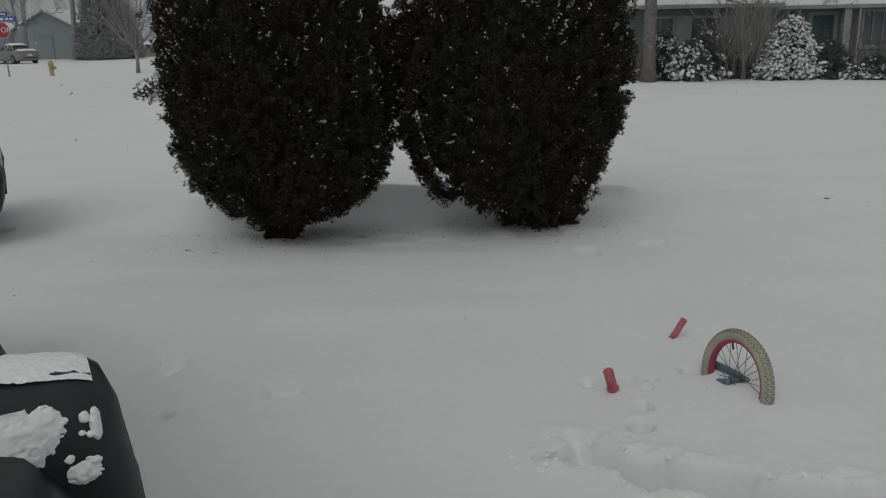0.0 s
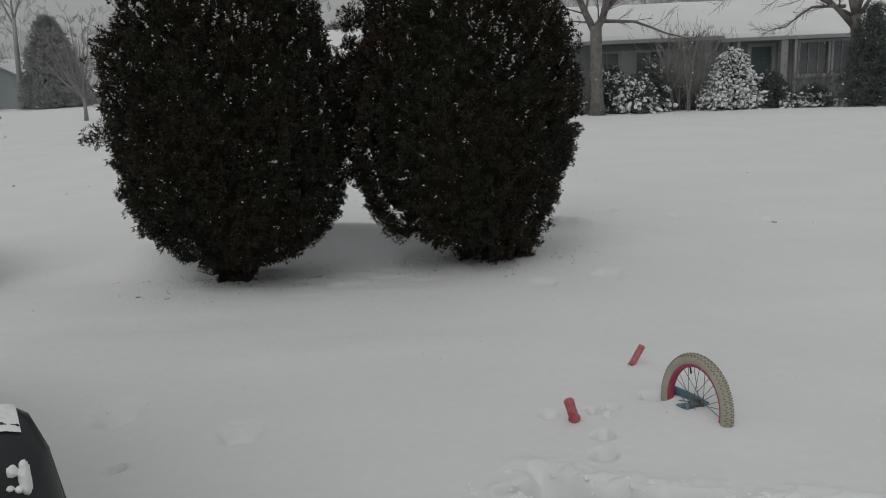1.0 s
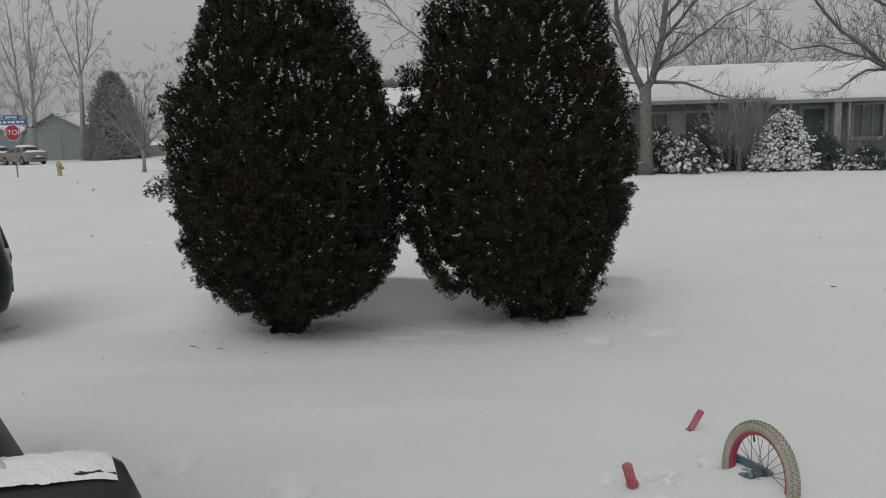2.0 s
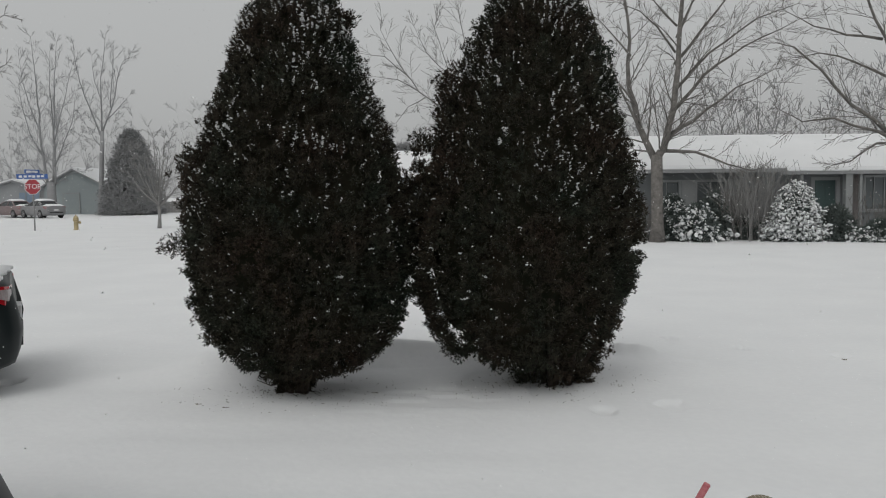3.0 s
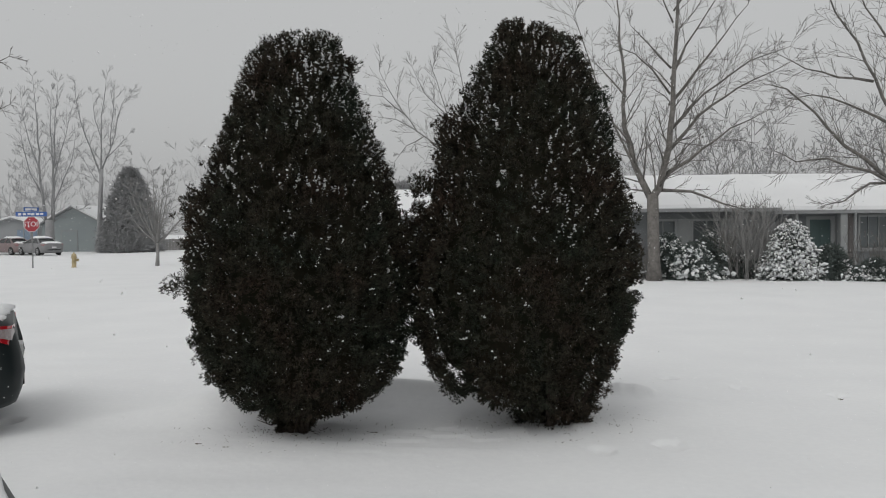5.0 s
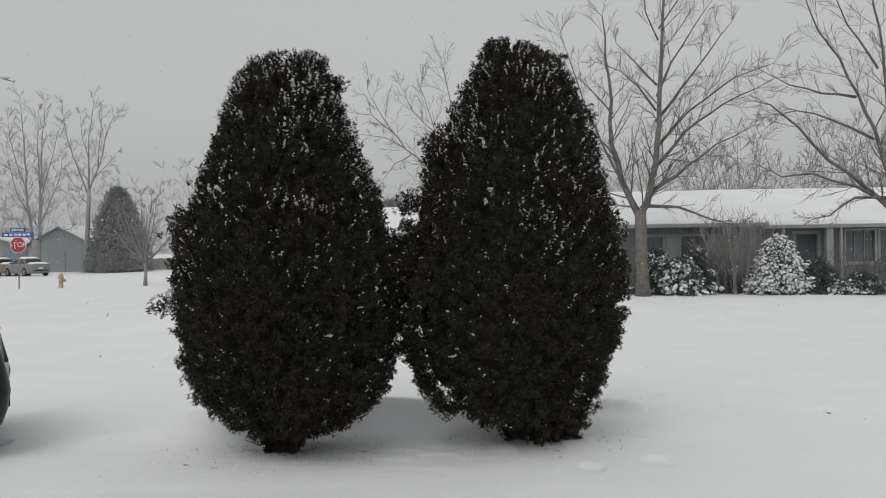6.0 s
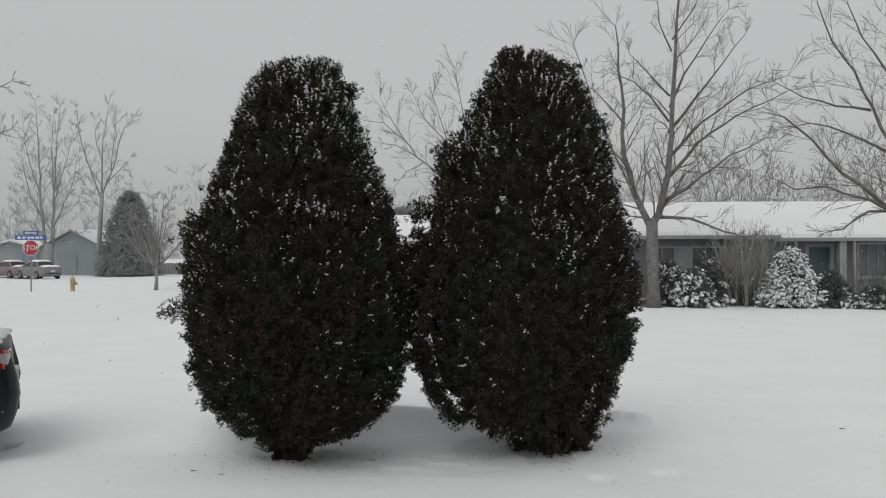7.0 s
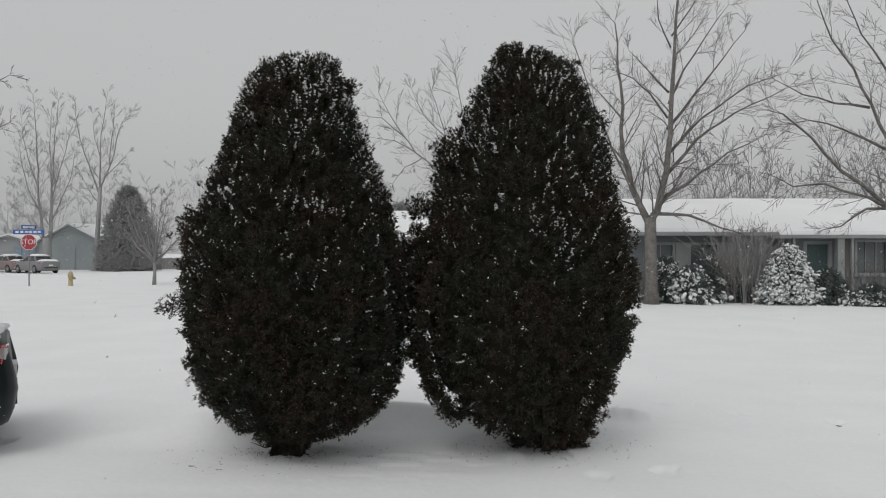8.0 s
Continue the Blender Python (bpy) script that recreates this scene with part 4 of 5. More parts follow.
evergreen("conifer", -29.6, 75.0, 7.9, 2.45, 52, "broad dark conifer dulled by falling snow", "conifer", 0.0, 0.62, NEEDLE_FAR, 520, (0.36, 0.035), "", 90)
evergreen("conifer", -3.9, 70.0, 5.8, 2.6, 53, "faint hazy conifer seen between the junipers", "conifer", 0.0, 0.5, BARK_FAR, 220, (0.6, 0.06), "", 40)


def stalky(x, y, height, width, stems, seed, label, name="bare_shrub", thin=0.006, material=None):
    """A shrub of many thin leafless stems."""
    rng = np.random.RandomState(seed)
    top = thing(name, pose(x, y, snow_z(x, y) - 0.05), label, "bare shrub", "bare shrubs along the house")
    for k in range(stems):
        V, F = [], []
        a, o = rng.rand() * 6.28, width * rng.rand() ** 0.7
        h = height * (0.6 + 0.4 * rng.rand())
        foot = Vector((0.65 * o * math.cos(a), 0.65 * o * math.sin(a), 0))
        way = Vector((o * 0.5 * math.cos(a), o * 0.5 * math.sin(a), h))
        shoot(V, F, rng, foot, way, way.length, 0.012, 1, 0.05, 4, 6, thin)
        raw("stem", V, F, material or BARK, top)


stalky(10.35, 27.2, 2.75, 1.35, 95, 71, "tall leafless lilac of many thin stems before the house", material=BARK_PALE)
stalky(9.5, 27.5, 1.8, 0.7, 30, 72, "leafless shrub of thin upright stems before the house")
stalky(6.55, 26.9, 1.3, 0.5, 22, 73, "thin dry stems standing beside the ash trunk")
stalky(14.3, 26.6, 1.6, 0.9, 26, 74, "leafless twiggy shrub under the porch window")
stalky(4.9, 27.2, 1.2, 0.6, 18, 75, "thin dry stems by the house wall")


# ---- the low house across the street ----
def house():
    top = thing("house", pose(0, 0, 0), "low grey-sided ranch house with a snow-covered roof", "house")
    F0, F1, BACK = 29.0, 29.9, 37.0
    sections = ((-7.0, 1.9, 29.0, 2.25, 3.42), (1.9, 11.95, F0, 2.42, 3.92), (11.95, 24.0, F1, 2.34, 3.96))

    def wall(x0, x1, y, z1, holes):
        """A front wall in pieces round its openings."""
        xs = sorted(holes)
        at = x0
        for hx0, hx1, hz0, hz1 in xs:
            boxed("wall", at, hx0, y, y + 0.2, -0.3, z1, SIDING, top)
            boxed("wall", hx0, hx1, y, y + 0.2, -0.3, hz0, SIDING, top)
            boxed("wall", hx0, hx1, y, y + 0.2, hz1, z1, SIDING, top)
            at = hx1
        boxed("wall", at, x1, y, y + 0.2, -0.3, z1, SIDING, top)

    left_holes = [(7.45, 8.35, 0.95, 2.0), (8.95, 10.0, 0.95, 2.0), (3.0, 4.6, 0.95, 2.0)]
    right_holes = [(13.55, 14.45, 0.05, 2.05), (15.45, 16.6, 0.9, 2.12), (16.75, 17.9, 0.9, 2.12), (19.5, 21.0, 0.95, 2.0)]
    wall(-7.0, 1.9, 29.0, 2.25, [(-5.5, -3.0, 0.0, 1.95)])
    wall(1.9, 11.95, F0, 2.42, left_holes)
    wall(11.95, 24.0, F1, 2.34, right_holes)
    boxed("wall", 11.75, 11.95, F0 + 0.2, F1, -0.3, 2.4, SIDING, top)
    boxed("wall", -7.0, -6.8, 29.2, BACK, -0.3, 2.25, SIDING, top)
    boxed("wall", 23.8, 24.0, F1 + 0.2, BACK, -0.3, 2.34, SIDING, top)
    boxed("wall", -7.0, 24.0, BACK, BACK + 0.2, -0.3, 2.25, SIDING, top)
    # lapped siding boards on the walls
    for x0, x1, y, z1, holes in ((1.9, 11.95, F0, 2.42, left_holes), (11.95, 15.0, F1, 2.34, right_holes)):
        z = 0.1
        while z < z1 - 0.15:
            at = x0
            for hx0, hx1, hz0, hz1 in sorted(h for h in holes if h[2] < z + 0.17 and h[3] > z and h[0] < x1) + [(x1, x1, 0, 0)]:
                if hx0 - at > 0.1:
                    boxed("siding_board", at + 0.003, hx0 - 0.003, y - 0.025, y - 0.002, z, z + 0.165, SIDING, top)
                at = hx1
            z += 0.18

    def window(x0, x1, z0, z1, y, bars, name="window"):
        w = boxed(name, x0 + 0.02, x1 - 0.02, y + 0.09, y + 0.11, z0 + 0.02, z1 - 0.02, PANE, top, 0, "dark glazed window in a pale frame")
        for a0, a1, b0, b1 in ((x0 - 0.06, x0 + 0.03, z0 - 0.05, z1 + 0.06), (x1 - 0.03, x1 + 0.06, z0 - 0.05, z1 + 0.06), (x0 + 0.03, x1 - 0.03, z1 - 0.03, z1 + 0.06), (x0 + 0.03, x1 - 0.03, z0 - 0.05, z0 + 0.03)):
            boxed("window_frame", a0, a1, y - 0.03, y + 0.085, b0, b1, TRIM, w)
        for i in range(1, bars):
            m = x0 + (x1 - x0) * i / bars
            boxed("glazing_bar", m - 0.015, m + 0.015, y + 0.05, y + 0.085, z0 + 0.03, z1 - 0.03, TRIM, w)
        boxed("window_sill", x0 - 0.09, x1 + 0.09, y - 0.08, y - 0.032, z0 - 0.10, z0 - 0.052, TRIM, w)
        return w

    for x0, x1, z0, z1 in left_holes:
        window(x0, x1, z0, z1, F0, 2)
    for x0, x1, z0, z1 in right_holes[1:]:
        window(x0, x1, z0, z1, F1, 3)
    for x in (8.42, 10.05):
        boxed("shutter", x, x + 0.46, F0 - 0.06, F0 - 0.028, 0.9, 2.05, TRIM, top, 0.008, "pale louvred shutter")
    # garage door
    for k in range(4):
        boxed("garage_door_panel", -5.5, -3.0, 29.06, 29.12, 0.0 + 0.485 * k, 0.475 + 0.485 * k, TRIM, top)
    # front door, porch posts, brick panel
    d = boxed("front_door", 13.6, 14.4, F1 + 0.08, F1 + 0.13, 0.05, 2.0, DOOR_GREEN, top, 0, "dark green front door")
    for px, pz in ((13.68, 0.2), (14.05, 0.2), (13.68, 1.1), (14.05, 1.1)):
        boxed("door_panel", px, px + 0.28, F1 + 0.06, F1 + 0.079, pz, pz + 0.72, DOOR_GREEN, d)
    for a0, a1, b0, b1 in ((13.47, 13.6, 0.0, 2.12), (14.4, 14.53, 0.0, 2.12), (13.6, 14.4, 2.0, 2.12)):
        boxed("door_frame", a0, a1, F1 - 0.03, F1 + 0.1, b0, b1, TRIM, d)
    for x in (14.62, 12.9, 15.05, 18.1):
        w = 0.13 if x == 14.62 else 0.05
        boxed("porch_post", x - w, x + w, F0 + 0.35, F0 + 0.35 + 2 * w, -0.2, 2.3, TRIM, top, 0.012, "white porch post")
    z, n = 0.0, 0
    while z < 2.2:
        x = 14.8 - (0.12 if n % 2 else 0)
        while x < 15.35:
            boxed("brick", max(x, 14.8), min(x + 0.235, 15.36), F1 - 0.04, F1 - 0.004, z, z + 0.085, BRICK, top)
            x += 0.245
        z, n = z + 0.096, n + 1
    # roof: rafters' slab, fascia, gutter, and the blanket of snow
    for x0, x1, y0, eave, ridge in sections:
        over = 0.55
        yr = (y0 + BACK) / 2
        for name, up, mat_, grow in (("roof", 0.0, FASCIA, 0.0), ("roof_snow", 0.11, SNOW, 0.04)):
            bm = bmesh.new()
            n = 26
            ys = [y0 - over - grow, y0 - over - grow + 0.10, (y0 - over + yr) / 2, yr - 0.15, yr, yr + 0.15, BACK + over + grow]
            prof = []
            for yy in ys:
                f = 1 - abs(yy - yr) / (yr - y0 + over)
                z = eave + (ridge - eave - 0.13) * f
                if name == "roof_snow":
                    z += 0.125 if abs(yy - ys[0]) > 0.01 else 0.045
                prof.append((yy, z))
            cols = []
            for i in range(n + 1):
                xx = x0 - grow + (x1 - x0 + 2 * grow) * i / n
                lump = [0.02 * (vnoise(np.array([xx * 0.6]), np.array([yy * 0.6]), 77)[0] - 0.5) if name == "roof_snow" else 0.0 for yy, _ in prof]
                upper = [bm.verts.new((xx, yy, z + l)) for (yy, z), l in zip(prof, lump)]
                lower = [bm.verts.new((xx, yy, z - (0.10 if name == "roof" else 0.118 if abs(yy - ys[0]) > 0.01 else 0.04))) for yy, z in prof]
                cols.append(upper + lower[::-1])
            for a, b in zip(cols, cols[1:]):
                for j in range(len(a)):
                    q = (j + 1) % len(a)
                    bm.faces.new((a[j], a[q], b[q], b[j]))
            bm.faces.new(cols[0])
            bm.faces.new(cols[-1][::-1])
            part(name, bm, mat_, top, "thick even blanket of snow" if name == "roof_snow" else "")
        boxed("gutter", x0, x1, y0 - over - 0.07, y0 - over - 0.005, eave - 0.13, eave + 0.0, FASCIA, top, 0.012)
        boxed("soffit", x0 + 0.01, x1 - 0.01, y0 - over + 0.01, y0, eave - 0.12, eave - 0.105, FASCIA, top)
    boxed("downspout", 11.6, 11.68, F0 - 0.11, F0 - 0.03, -0.2, 2.3, TRIM, top, 0.01)


house()


# ---- buildings and fence beyond the street ----
def gabled(name, x, y, w, d, eave, ridge, wallm, label, turn=0.0, windows=()):
    top = thing(name, pose(x, y, 0, 0, 0, turn), label, "building")
    bm = bmesh.new()
    ring = [(-w / 2, -0.3), (w / 2, -0.3), (w / 2, eave), (0, ridge), (-w / 2, eave)]
    a = [bm.verts.new((px, 0, pz)) for px, pz in ring]
    b = [bm.verts.new((px, d, pz)) for px, pz in ring]
    bm.faces.new(a)
    bm.faces.new(b[::-1])
    for i in range(5):
        q = (i + 1) % 5
        bm.faces.new((a[i], b[i], b[q], a[q]))
    part("wall", bm, wallm, top)
    for s in (-1, 1):
        for nm, m, lift, th in (("roof", FASCIA, 0.02, 0.12), ("roof_snow", SNOW, 0.15, 0.16)):
            bm = bmesh.new()
            rise = (ridge - eave) / (w / 2)
            pts = [(s * (w / 2 + 0.35), eave - 0.35 * rise + lift), (0, ridge + lift), (0, ridge + lift + th), (s * (w / 2 + 0.35), eave - 0.35 * rise + lift + th)]
            f0 = [bm.verts.new((px, -0.4, pz)) for px, pz in pts]
            f1 = [bm.verts.new((px, d + 0.4, pz)) for px, pz in pts]
            bm.faces.new(f0)
            bm.faces.new(f1[::-1])
            for i in range(4):
                q = (i + 1) % 4
                bm.faces.new((f0[i], f1[i], f1[q], f0[q]))
            part(nm, bm, m, top)
    for x0, x1, z0, z1, m, nm in windows:
        wn_ = boxed(nm, x0, x1, -0.05, -0.003, z0, z1, m, top)
        if m is PANE or m is CURTAIN:
            for q in range(1, 3):
                t = x0 + (x1 - x0) * q / 3
                boxed("glazing_bar", t - 0.04, t + 0.04, -0.09, -0.052, z0, z1, TRIM, wn_)
        for a0, a1, b0, b1 in ((x0 - 0.1, x0, z0, z1), (x1, x1 + 0.1, z0, z1), (x0 - 0.1, x1 + 0.1, z1, z1 + 0.1)):
            boxed("frame", a0, a1, -0.07, -0.004, b0, b1, TRIM, wn_)
    return top


gabled("garage", -36.4, 78.0, 6.6, 9.0, 2.7, 4.3, SHED_BLUE, "pale teal gabled garage with snow on its roof", -8, [(-1.2, 0.4, 0.0, 2.0, SHED_BLUE, "garage_door")])
gabled("far_house", -43.5, 80.0, 7.0, 10.0, 2.2, 3.3, FAR_WALL, "pale house with blue-curtained window and snowy roof", 10, [(0.5, 2.4, 1.1, 2.2, CURTAIN, "window"), (-3.2, -1.6, 1.0, 2.2, PANE, "window")])
gabled("far_house", -23.5, 98.0, 11.0, 9.0, 1.9, 3.5, FAR_FENCE, "low far house with a snowy roof beyond the trees", 12, [(-3, -1.5, 0.9, 1.8, PANE, "window"), (1.5, 3, 0.9, 1.8, PANE, "window")])


def fence(x0, x1, y, h):
    top = thing("fence", pose(x0, y, 0), "low weathered board fence at the far yard", "fence")
    me = None
    n = int((x1 - x0) / 0.32)
    for k in range(n):
        if me is None:
            ob = boxed("board", 0, 0.3, 0, 0.05, -0.2, h, FAR_FENCE, top, 0.01)
            me = ob.data
        else:
            ob = new("board", me)
            ob.parent = top
        ob.location = (0.32 * k, 0, 0.03 * math.sin(k * 2.1))
    boxed("rail", 0, x1 - x0, 0.06, 0.12, h * 0.65, h * 0.65 + 0.1, FAR_FENCE, top)
    boxed("rail", 0, x1 - x0, 0.06, 0.12, h * 0.2, h * 0.2 + 0.1, FAR_FENCE, top)


fence(-35.2, -24.0, 82.0, 1.15)


# ---- street furniture ----
def stop_sign():
    x, y = -20.24, 39.0
    z0 = snow_z(x, y)
    top = thing("stop_sign", pose(x, y, z0, 0, 0, 4), "red octagonal stop sign under two blue street-name blades", "road sign")
    V, F = [], []
    tube(V, F, [(0, 0.05, -0.4), (0, 0.05, 2.95 - z0)], [0.035, 0.035], 8)
    raw("post", V, F, GALV, top)
    for nm, r, y0, m in (("plate_border", 0.40, -0.004, SIGN_WHITE), ("plate", 0.375, -0.010, SIGN_RED)):
        bm = bmesh.new()
        bmesh.ops.create_cone(bm, cap_ends=True, segments=8, radius1=r, radius2=r, depth=0.006 if nm == "plate" else 0.01, matrix=pose(0, y0, 2.2 - z0, 90, 0, 0) @ pose(0, 0, 0, 0, 0, 22.5))
        part(nm, bm, m, top)
    lettering("STOP", 0.335, 0.002, pose(0, -0.017, 2.2 - z0, 90, 0, 0), SIGN_WHITE, top)
    for nm, z, w, h, turn, rows in (("street_blade", 2.70, 0.74, 0.115, 0, (-0.55, -0.32, -0.1, 0.08, 0.3, 0.5)), ("street_blade", 2.93, 0.40, 0.10, 58, (-0.25, -0.1, 0.08, 0.22))):
        b = boxed(nm, -w, w, -0.012, 0.0, -h, h, SIGN_BLUE, top, 0.004, "blue street-name blade")
        b.matrix_basis = pose(0, 0.0, z - z0, 0, 0, turn)
        for k, q in enumerate(rows):
            boxed("letter_bar", q - 0.075, q + 0.075, -0.016, -0.013, -0.06 + 0.01 * (k % 3), 0.05, SIGN_WHITE, b)


stop_sign()


def hydrant():
    x, y = -18.66, 40.0
    top = thing("fire_hydrant", pose(x, y, snow_z(x, y) - 0.06, 0, 0, 20), "dull yellow fire hydrant standing in snow", "hydrant")
    V, F = [], []
    lathe(V, F, [(0.15, 0), (0.15, 0.08), (0.11, 0.10), (0.105, 0.52), (0.14, 0.54), (0.14, 0.60), (0.12, 0.62)], 16)
    raw("barrel", V, F, HYD_YELLOW, top, smooth=True)
    V, F = [], []
    lathe(V, F, [(0.125, 0.62), (0.12, 0.68), (0.085, 0.75), (0.03, 0.78), (0.03, 0.83), (0.015, 0.835)], 16)
    raw("bonnet", V, F, HYD_YELLOW, top, smooth=True)
    for turn in (0, 90, 180):
        V, F = [], []
        lathe(V, F, [(0.06, 0.08), (0.06, 0.16), (0.075, 0.165), (0.075, 0.21), (0.03, 0.215), (0.03, 0.24)], 12, pose(0, 0, 0.45, 90, 0, turn))
        raw("outlet_cap", V, F, HYD_YELLOW, top, smooth=True)


hydrant()


# ---- cars ----
def loft(bm, rings, caps=True):
    cols = [[bm.verts.new(p) for p in ring] for ring in rings]
    n = len(cols[0])
    for a, b in zip(cols, cols[1:]):
        for j in range(n):
            q = (j + 1) % n
            bm.faces.new((a[j], a[q], b[q], b[j]))
    if caps:
        bm.faces.new(cols[0])
        bm.faces.new(cols[-1][::-1])


def sheet(bm, corners, thick):
    """A bent-free panel from four corners with a thickness."""
    c = [Vector(p) for p in corners]
    n = (c[1] - c[0]).cross(c[3] - c[0]).normalized() * thick
    top = [bm.verts.new(p) for p in c]
    low = [bm.verts.new(p - n) for p in c]
    bm.faces.new(top)
    bm.faces.new(low[::-1])
    for i in range(4):
        q = (i + 1) % 4
        bm.faces.new((top[i], low[i], low[q], top[q]))


def car_wheel(top, x, y, r, out, salted):
    m = pose(x, y, r, 90 if out < 0 else -90, 0, 0)
    V, F = [], []
    prof = [(r * 0.66, -0.10), (r * 0.80, -0.112), (r * 0.93, -0.105), (r * 0.99, -0.075), (r, 0.0), (r * 0.99, 0.075), (r * 0.93, 0.105), (r * 0.80, 0.112), (r * 0.66, 0.10)]
    lathe(V, F, prof, 32, m)
    w = raw("wheel", V, F, RUBBER_SALT if salted else RUBBER, top, "road-salted tyre" if salted else "", True)
    V, F = [], []
    lathe(V, F, [(r * 0.66, 0.09), (r * 0.66, 0.116), (r * 0.60, 0.118), (r * 0.57, 0.085)], 32, m)
    raw("rim", V, F, ALLOY, w, smooth=True)
    for k in range(5):
        a = pose(0, 0, 0, 0, 0, 72 * k)
        boxed("spoke", 0.03, r * 0.6, -0.03, 0.03, 0.085, 0.108, ALLOY, w, 0.006, "", m @ a)
    V, F = [], []
    lathe(V, F, [(0.06, 0.08), (0.06, 0.112), (0.03, 0.118)], 16, m)
    raw("hub_cap", V, F, ALLOY, w, smooth=True)


def car(name, m, paint, label, length=4.7, half=0.9, deck=1.0, cowl=1.02, roof=1.45, hood=0.96, wheel=0.32, salted=False, group="", snow=0.05, mirrors=True, pillar=1.0, axle=0.98):
    """A saloon, nose along +x, standing on z = 0; deck: height of the boot lid."""
    top = thing(name, m, label, "car", group)
    L = length
    xs = [0.0, 0.03, 0.10, 0.25, 0.55, 0.95, 1.35, 1.9, 2.6, 3.2, L - 1.15, L - 0.85, L - 0.45, L - 0.2, L - 0.06, L]
    rings = []
    for x in xs:
        f = x / L
        endr = min(1, x / 0.42) if x < L / 2 else min(1, (L - x) / 0.7)
        w = half * (0.74 + 0.26 * math.sqrt(max(0.0, 1 - (1 - endr) ** 2)))
        rise = 0.0
        zt = deck if x < 1.15 else (cowl if x < L - 1.45 else hood)
        zt = deck - 0.06 + 0.06 * min(1, x / 0.2) if x < 0.25 else zt
        if x > L - 0.5:
            zt = hood - 0.34 * ((x - L + 0.5) / 0.5) ** 1.6
        zb = 0.20 + (0.10 * (1 - min(1, x / 0.5)) if x < 0.5 else 0) + (0.06 * (1 - min(1, (L - x) / 0.5)) if x > L - 0.5 else 0)
        ring = []
        for s in (1, -1):
            side = [(w * 0.86, zb), (w * 0.955, zb + 0.05), (w * 0.995, 0.42), (w, 0.58), (w * 0.985, zt - 0.25), (w * 0.955, zt - 0.11), (w * 0.90, zt - 0.035), (w * 0.80, zt), (w * 0.4, zt + 0.02)]
            pts = [(x, s * a, b) for a, b in side]
            ring += pts if s == 1 else pts[::-1]
        rings.append(ring)
    # the tail leans: bumper at mid height stands out, boot edge and sill draw in
    for i in range(3):
        shift = (0.0, 0.0, 0.0)[i]
        rings[i] = [(px + 0.10 * max(0.0, (z - 0.62) / 0.4) * (1 - i / 3) + 0.10 * max(0.0, (0.5 - z) / 0.3) * (1 - i / 3) + shift, py, z) for px, py, z in rings[i]]
    bm = bmesh.new()
    loft(bm, rings)
    body = part("body", bm, paint, top, "", True)
    # wheels, and flush black discs that stand in for the shaded wheel wells
    for x in (axle, L - 0.92):
        for s in (1, -1):
            V, F = [], []
            lathe(V, F, [(wheel + 0.05, -0.02), (wheel + 0.05, 0.012), (0.02, 0.012)], 28, pose(x, s * half * 0.992, wheel + 0.01, -90 if s > 0 else 90, 0, 0))
            raw("wheel_well_disc", V, F, BLACK_PLASTIC, top)
            car_wheel(top, x, s * (half - 0.085), wheel, s, salted)
    # greenhouse: roof, pillars and glass
    rx0, rx1, rw = 1.55, L - 2.05, half * 0.66
    bx0, bx1, bw = 0.95, L - 1.28, half * 0.86
    bm = bmesh.new()
    rings = []
    for i in range(9):
        f = i / 8
        x = rx0 - 0.12 + (rx1 - rx0 + 0.24) * f
        crown = 0.05 * math.sin(math.pi * f)
        ring = []
        for k in range(9):
            a = -1 + 2 * k / 8
            ring.append((x, a * rw * 1.03, roof - 0.07 + crown + 0.045 * (1 - a * a)))
        ring += [(x, a * rw, roof - 0.11 + crown) for a in (0.95, -0.95)]
        rings.append(ring)
    loft(bm, rings)
    part("roof", bm, paint, top, "", True)
    zr = roof - 0.075
    for s in (1, -1):
        for nm, pts, rr in (("windscreen_pillar", [(bx1 + 0.02, s * (bw - 0.005), cowl - 0.03), ((bx1 + rx1) / 2, s * (bw + rw) / 2, (cowl + zr) / 2 + 0.01), (rx1, s * rw, zr)], [0.045, 0.04, 0.04]),
                            ("rear_pillar", [(bx0 - 0.02, s * (bw - 0.02), deck - 0.04), ((bx0 + rx0) / 2, s * (bw + rw) / 2, (deck + zr) / 2), (rx0, s * rw, zr)], [0.07, 0.06, 0.05]),
                            ("door_pillar", [((bx0 + bx1) / 2 - 0.1, s * (bw + 0.01), cowl - 0.05), ((rx0 + rx1) / 2 - 0.1, s * rw * 1.01, zr)], [0.045, 0.04])):
            V, F = [], []
            tube(V, F, pts, [q * pillar for q in rr], 8)
            raw(nm, V, F, paint, top, smooth=True)
        bm = bmesh.new()
        sheet(bm, [(bx0, s * bw, cowl - 0.04), (bx1, s * bw, cowl - 0.04), (rx1, s * rw * 0.99, zr), (rx0, s * rw * 0.99, zr)], 0.006)
        part("side_window", bm, CAR_GLASS, top)
    bm = bmesh.new()
    sheet(bm, [(bx1 + 0.03, -bw * 0.97, cowl - 0.02), (bx1 + 0.03, bw * 0.97, cowl - 0.02), (rx1 + 0.02, rw * 0.97, zr), (rx1 + 0.02, -rw * 0.97, zr)], 0.006)
    part("windscreen", bm, CAR_GLASS, top)
    bm = bmesh.new()
    sheet(bm, [(bx0 - 0.03, -bw * 0.95, deck - 0.02), (bx0 - 0.03, bw * 0.95, deck - 0.02), (rx0 - 0.02, rw * 0.95, zr), (rx0 - 0.02, -rw * 0.95, zr)], 0.006)
    part("rear_window", bm, CAR_GLASS, top)
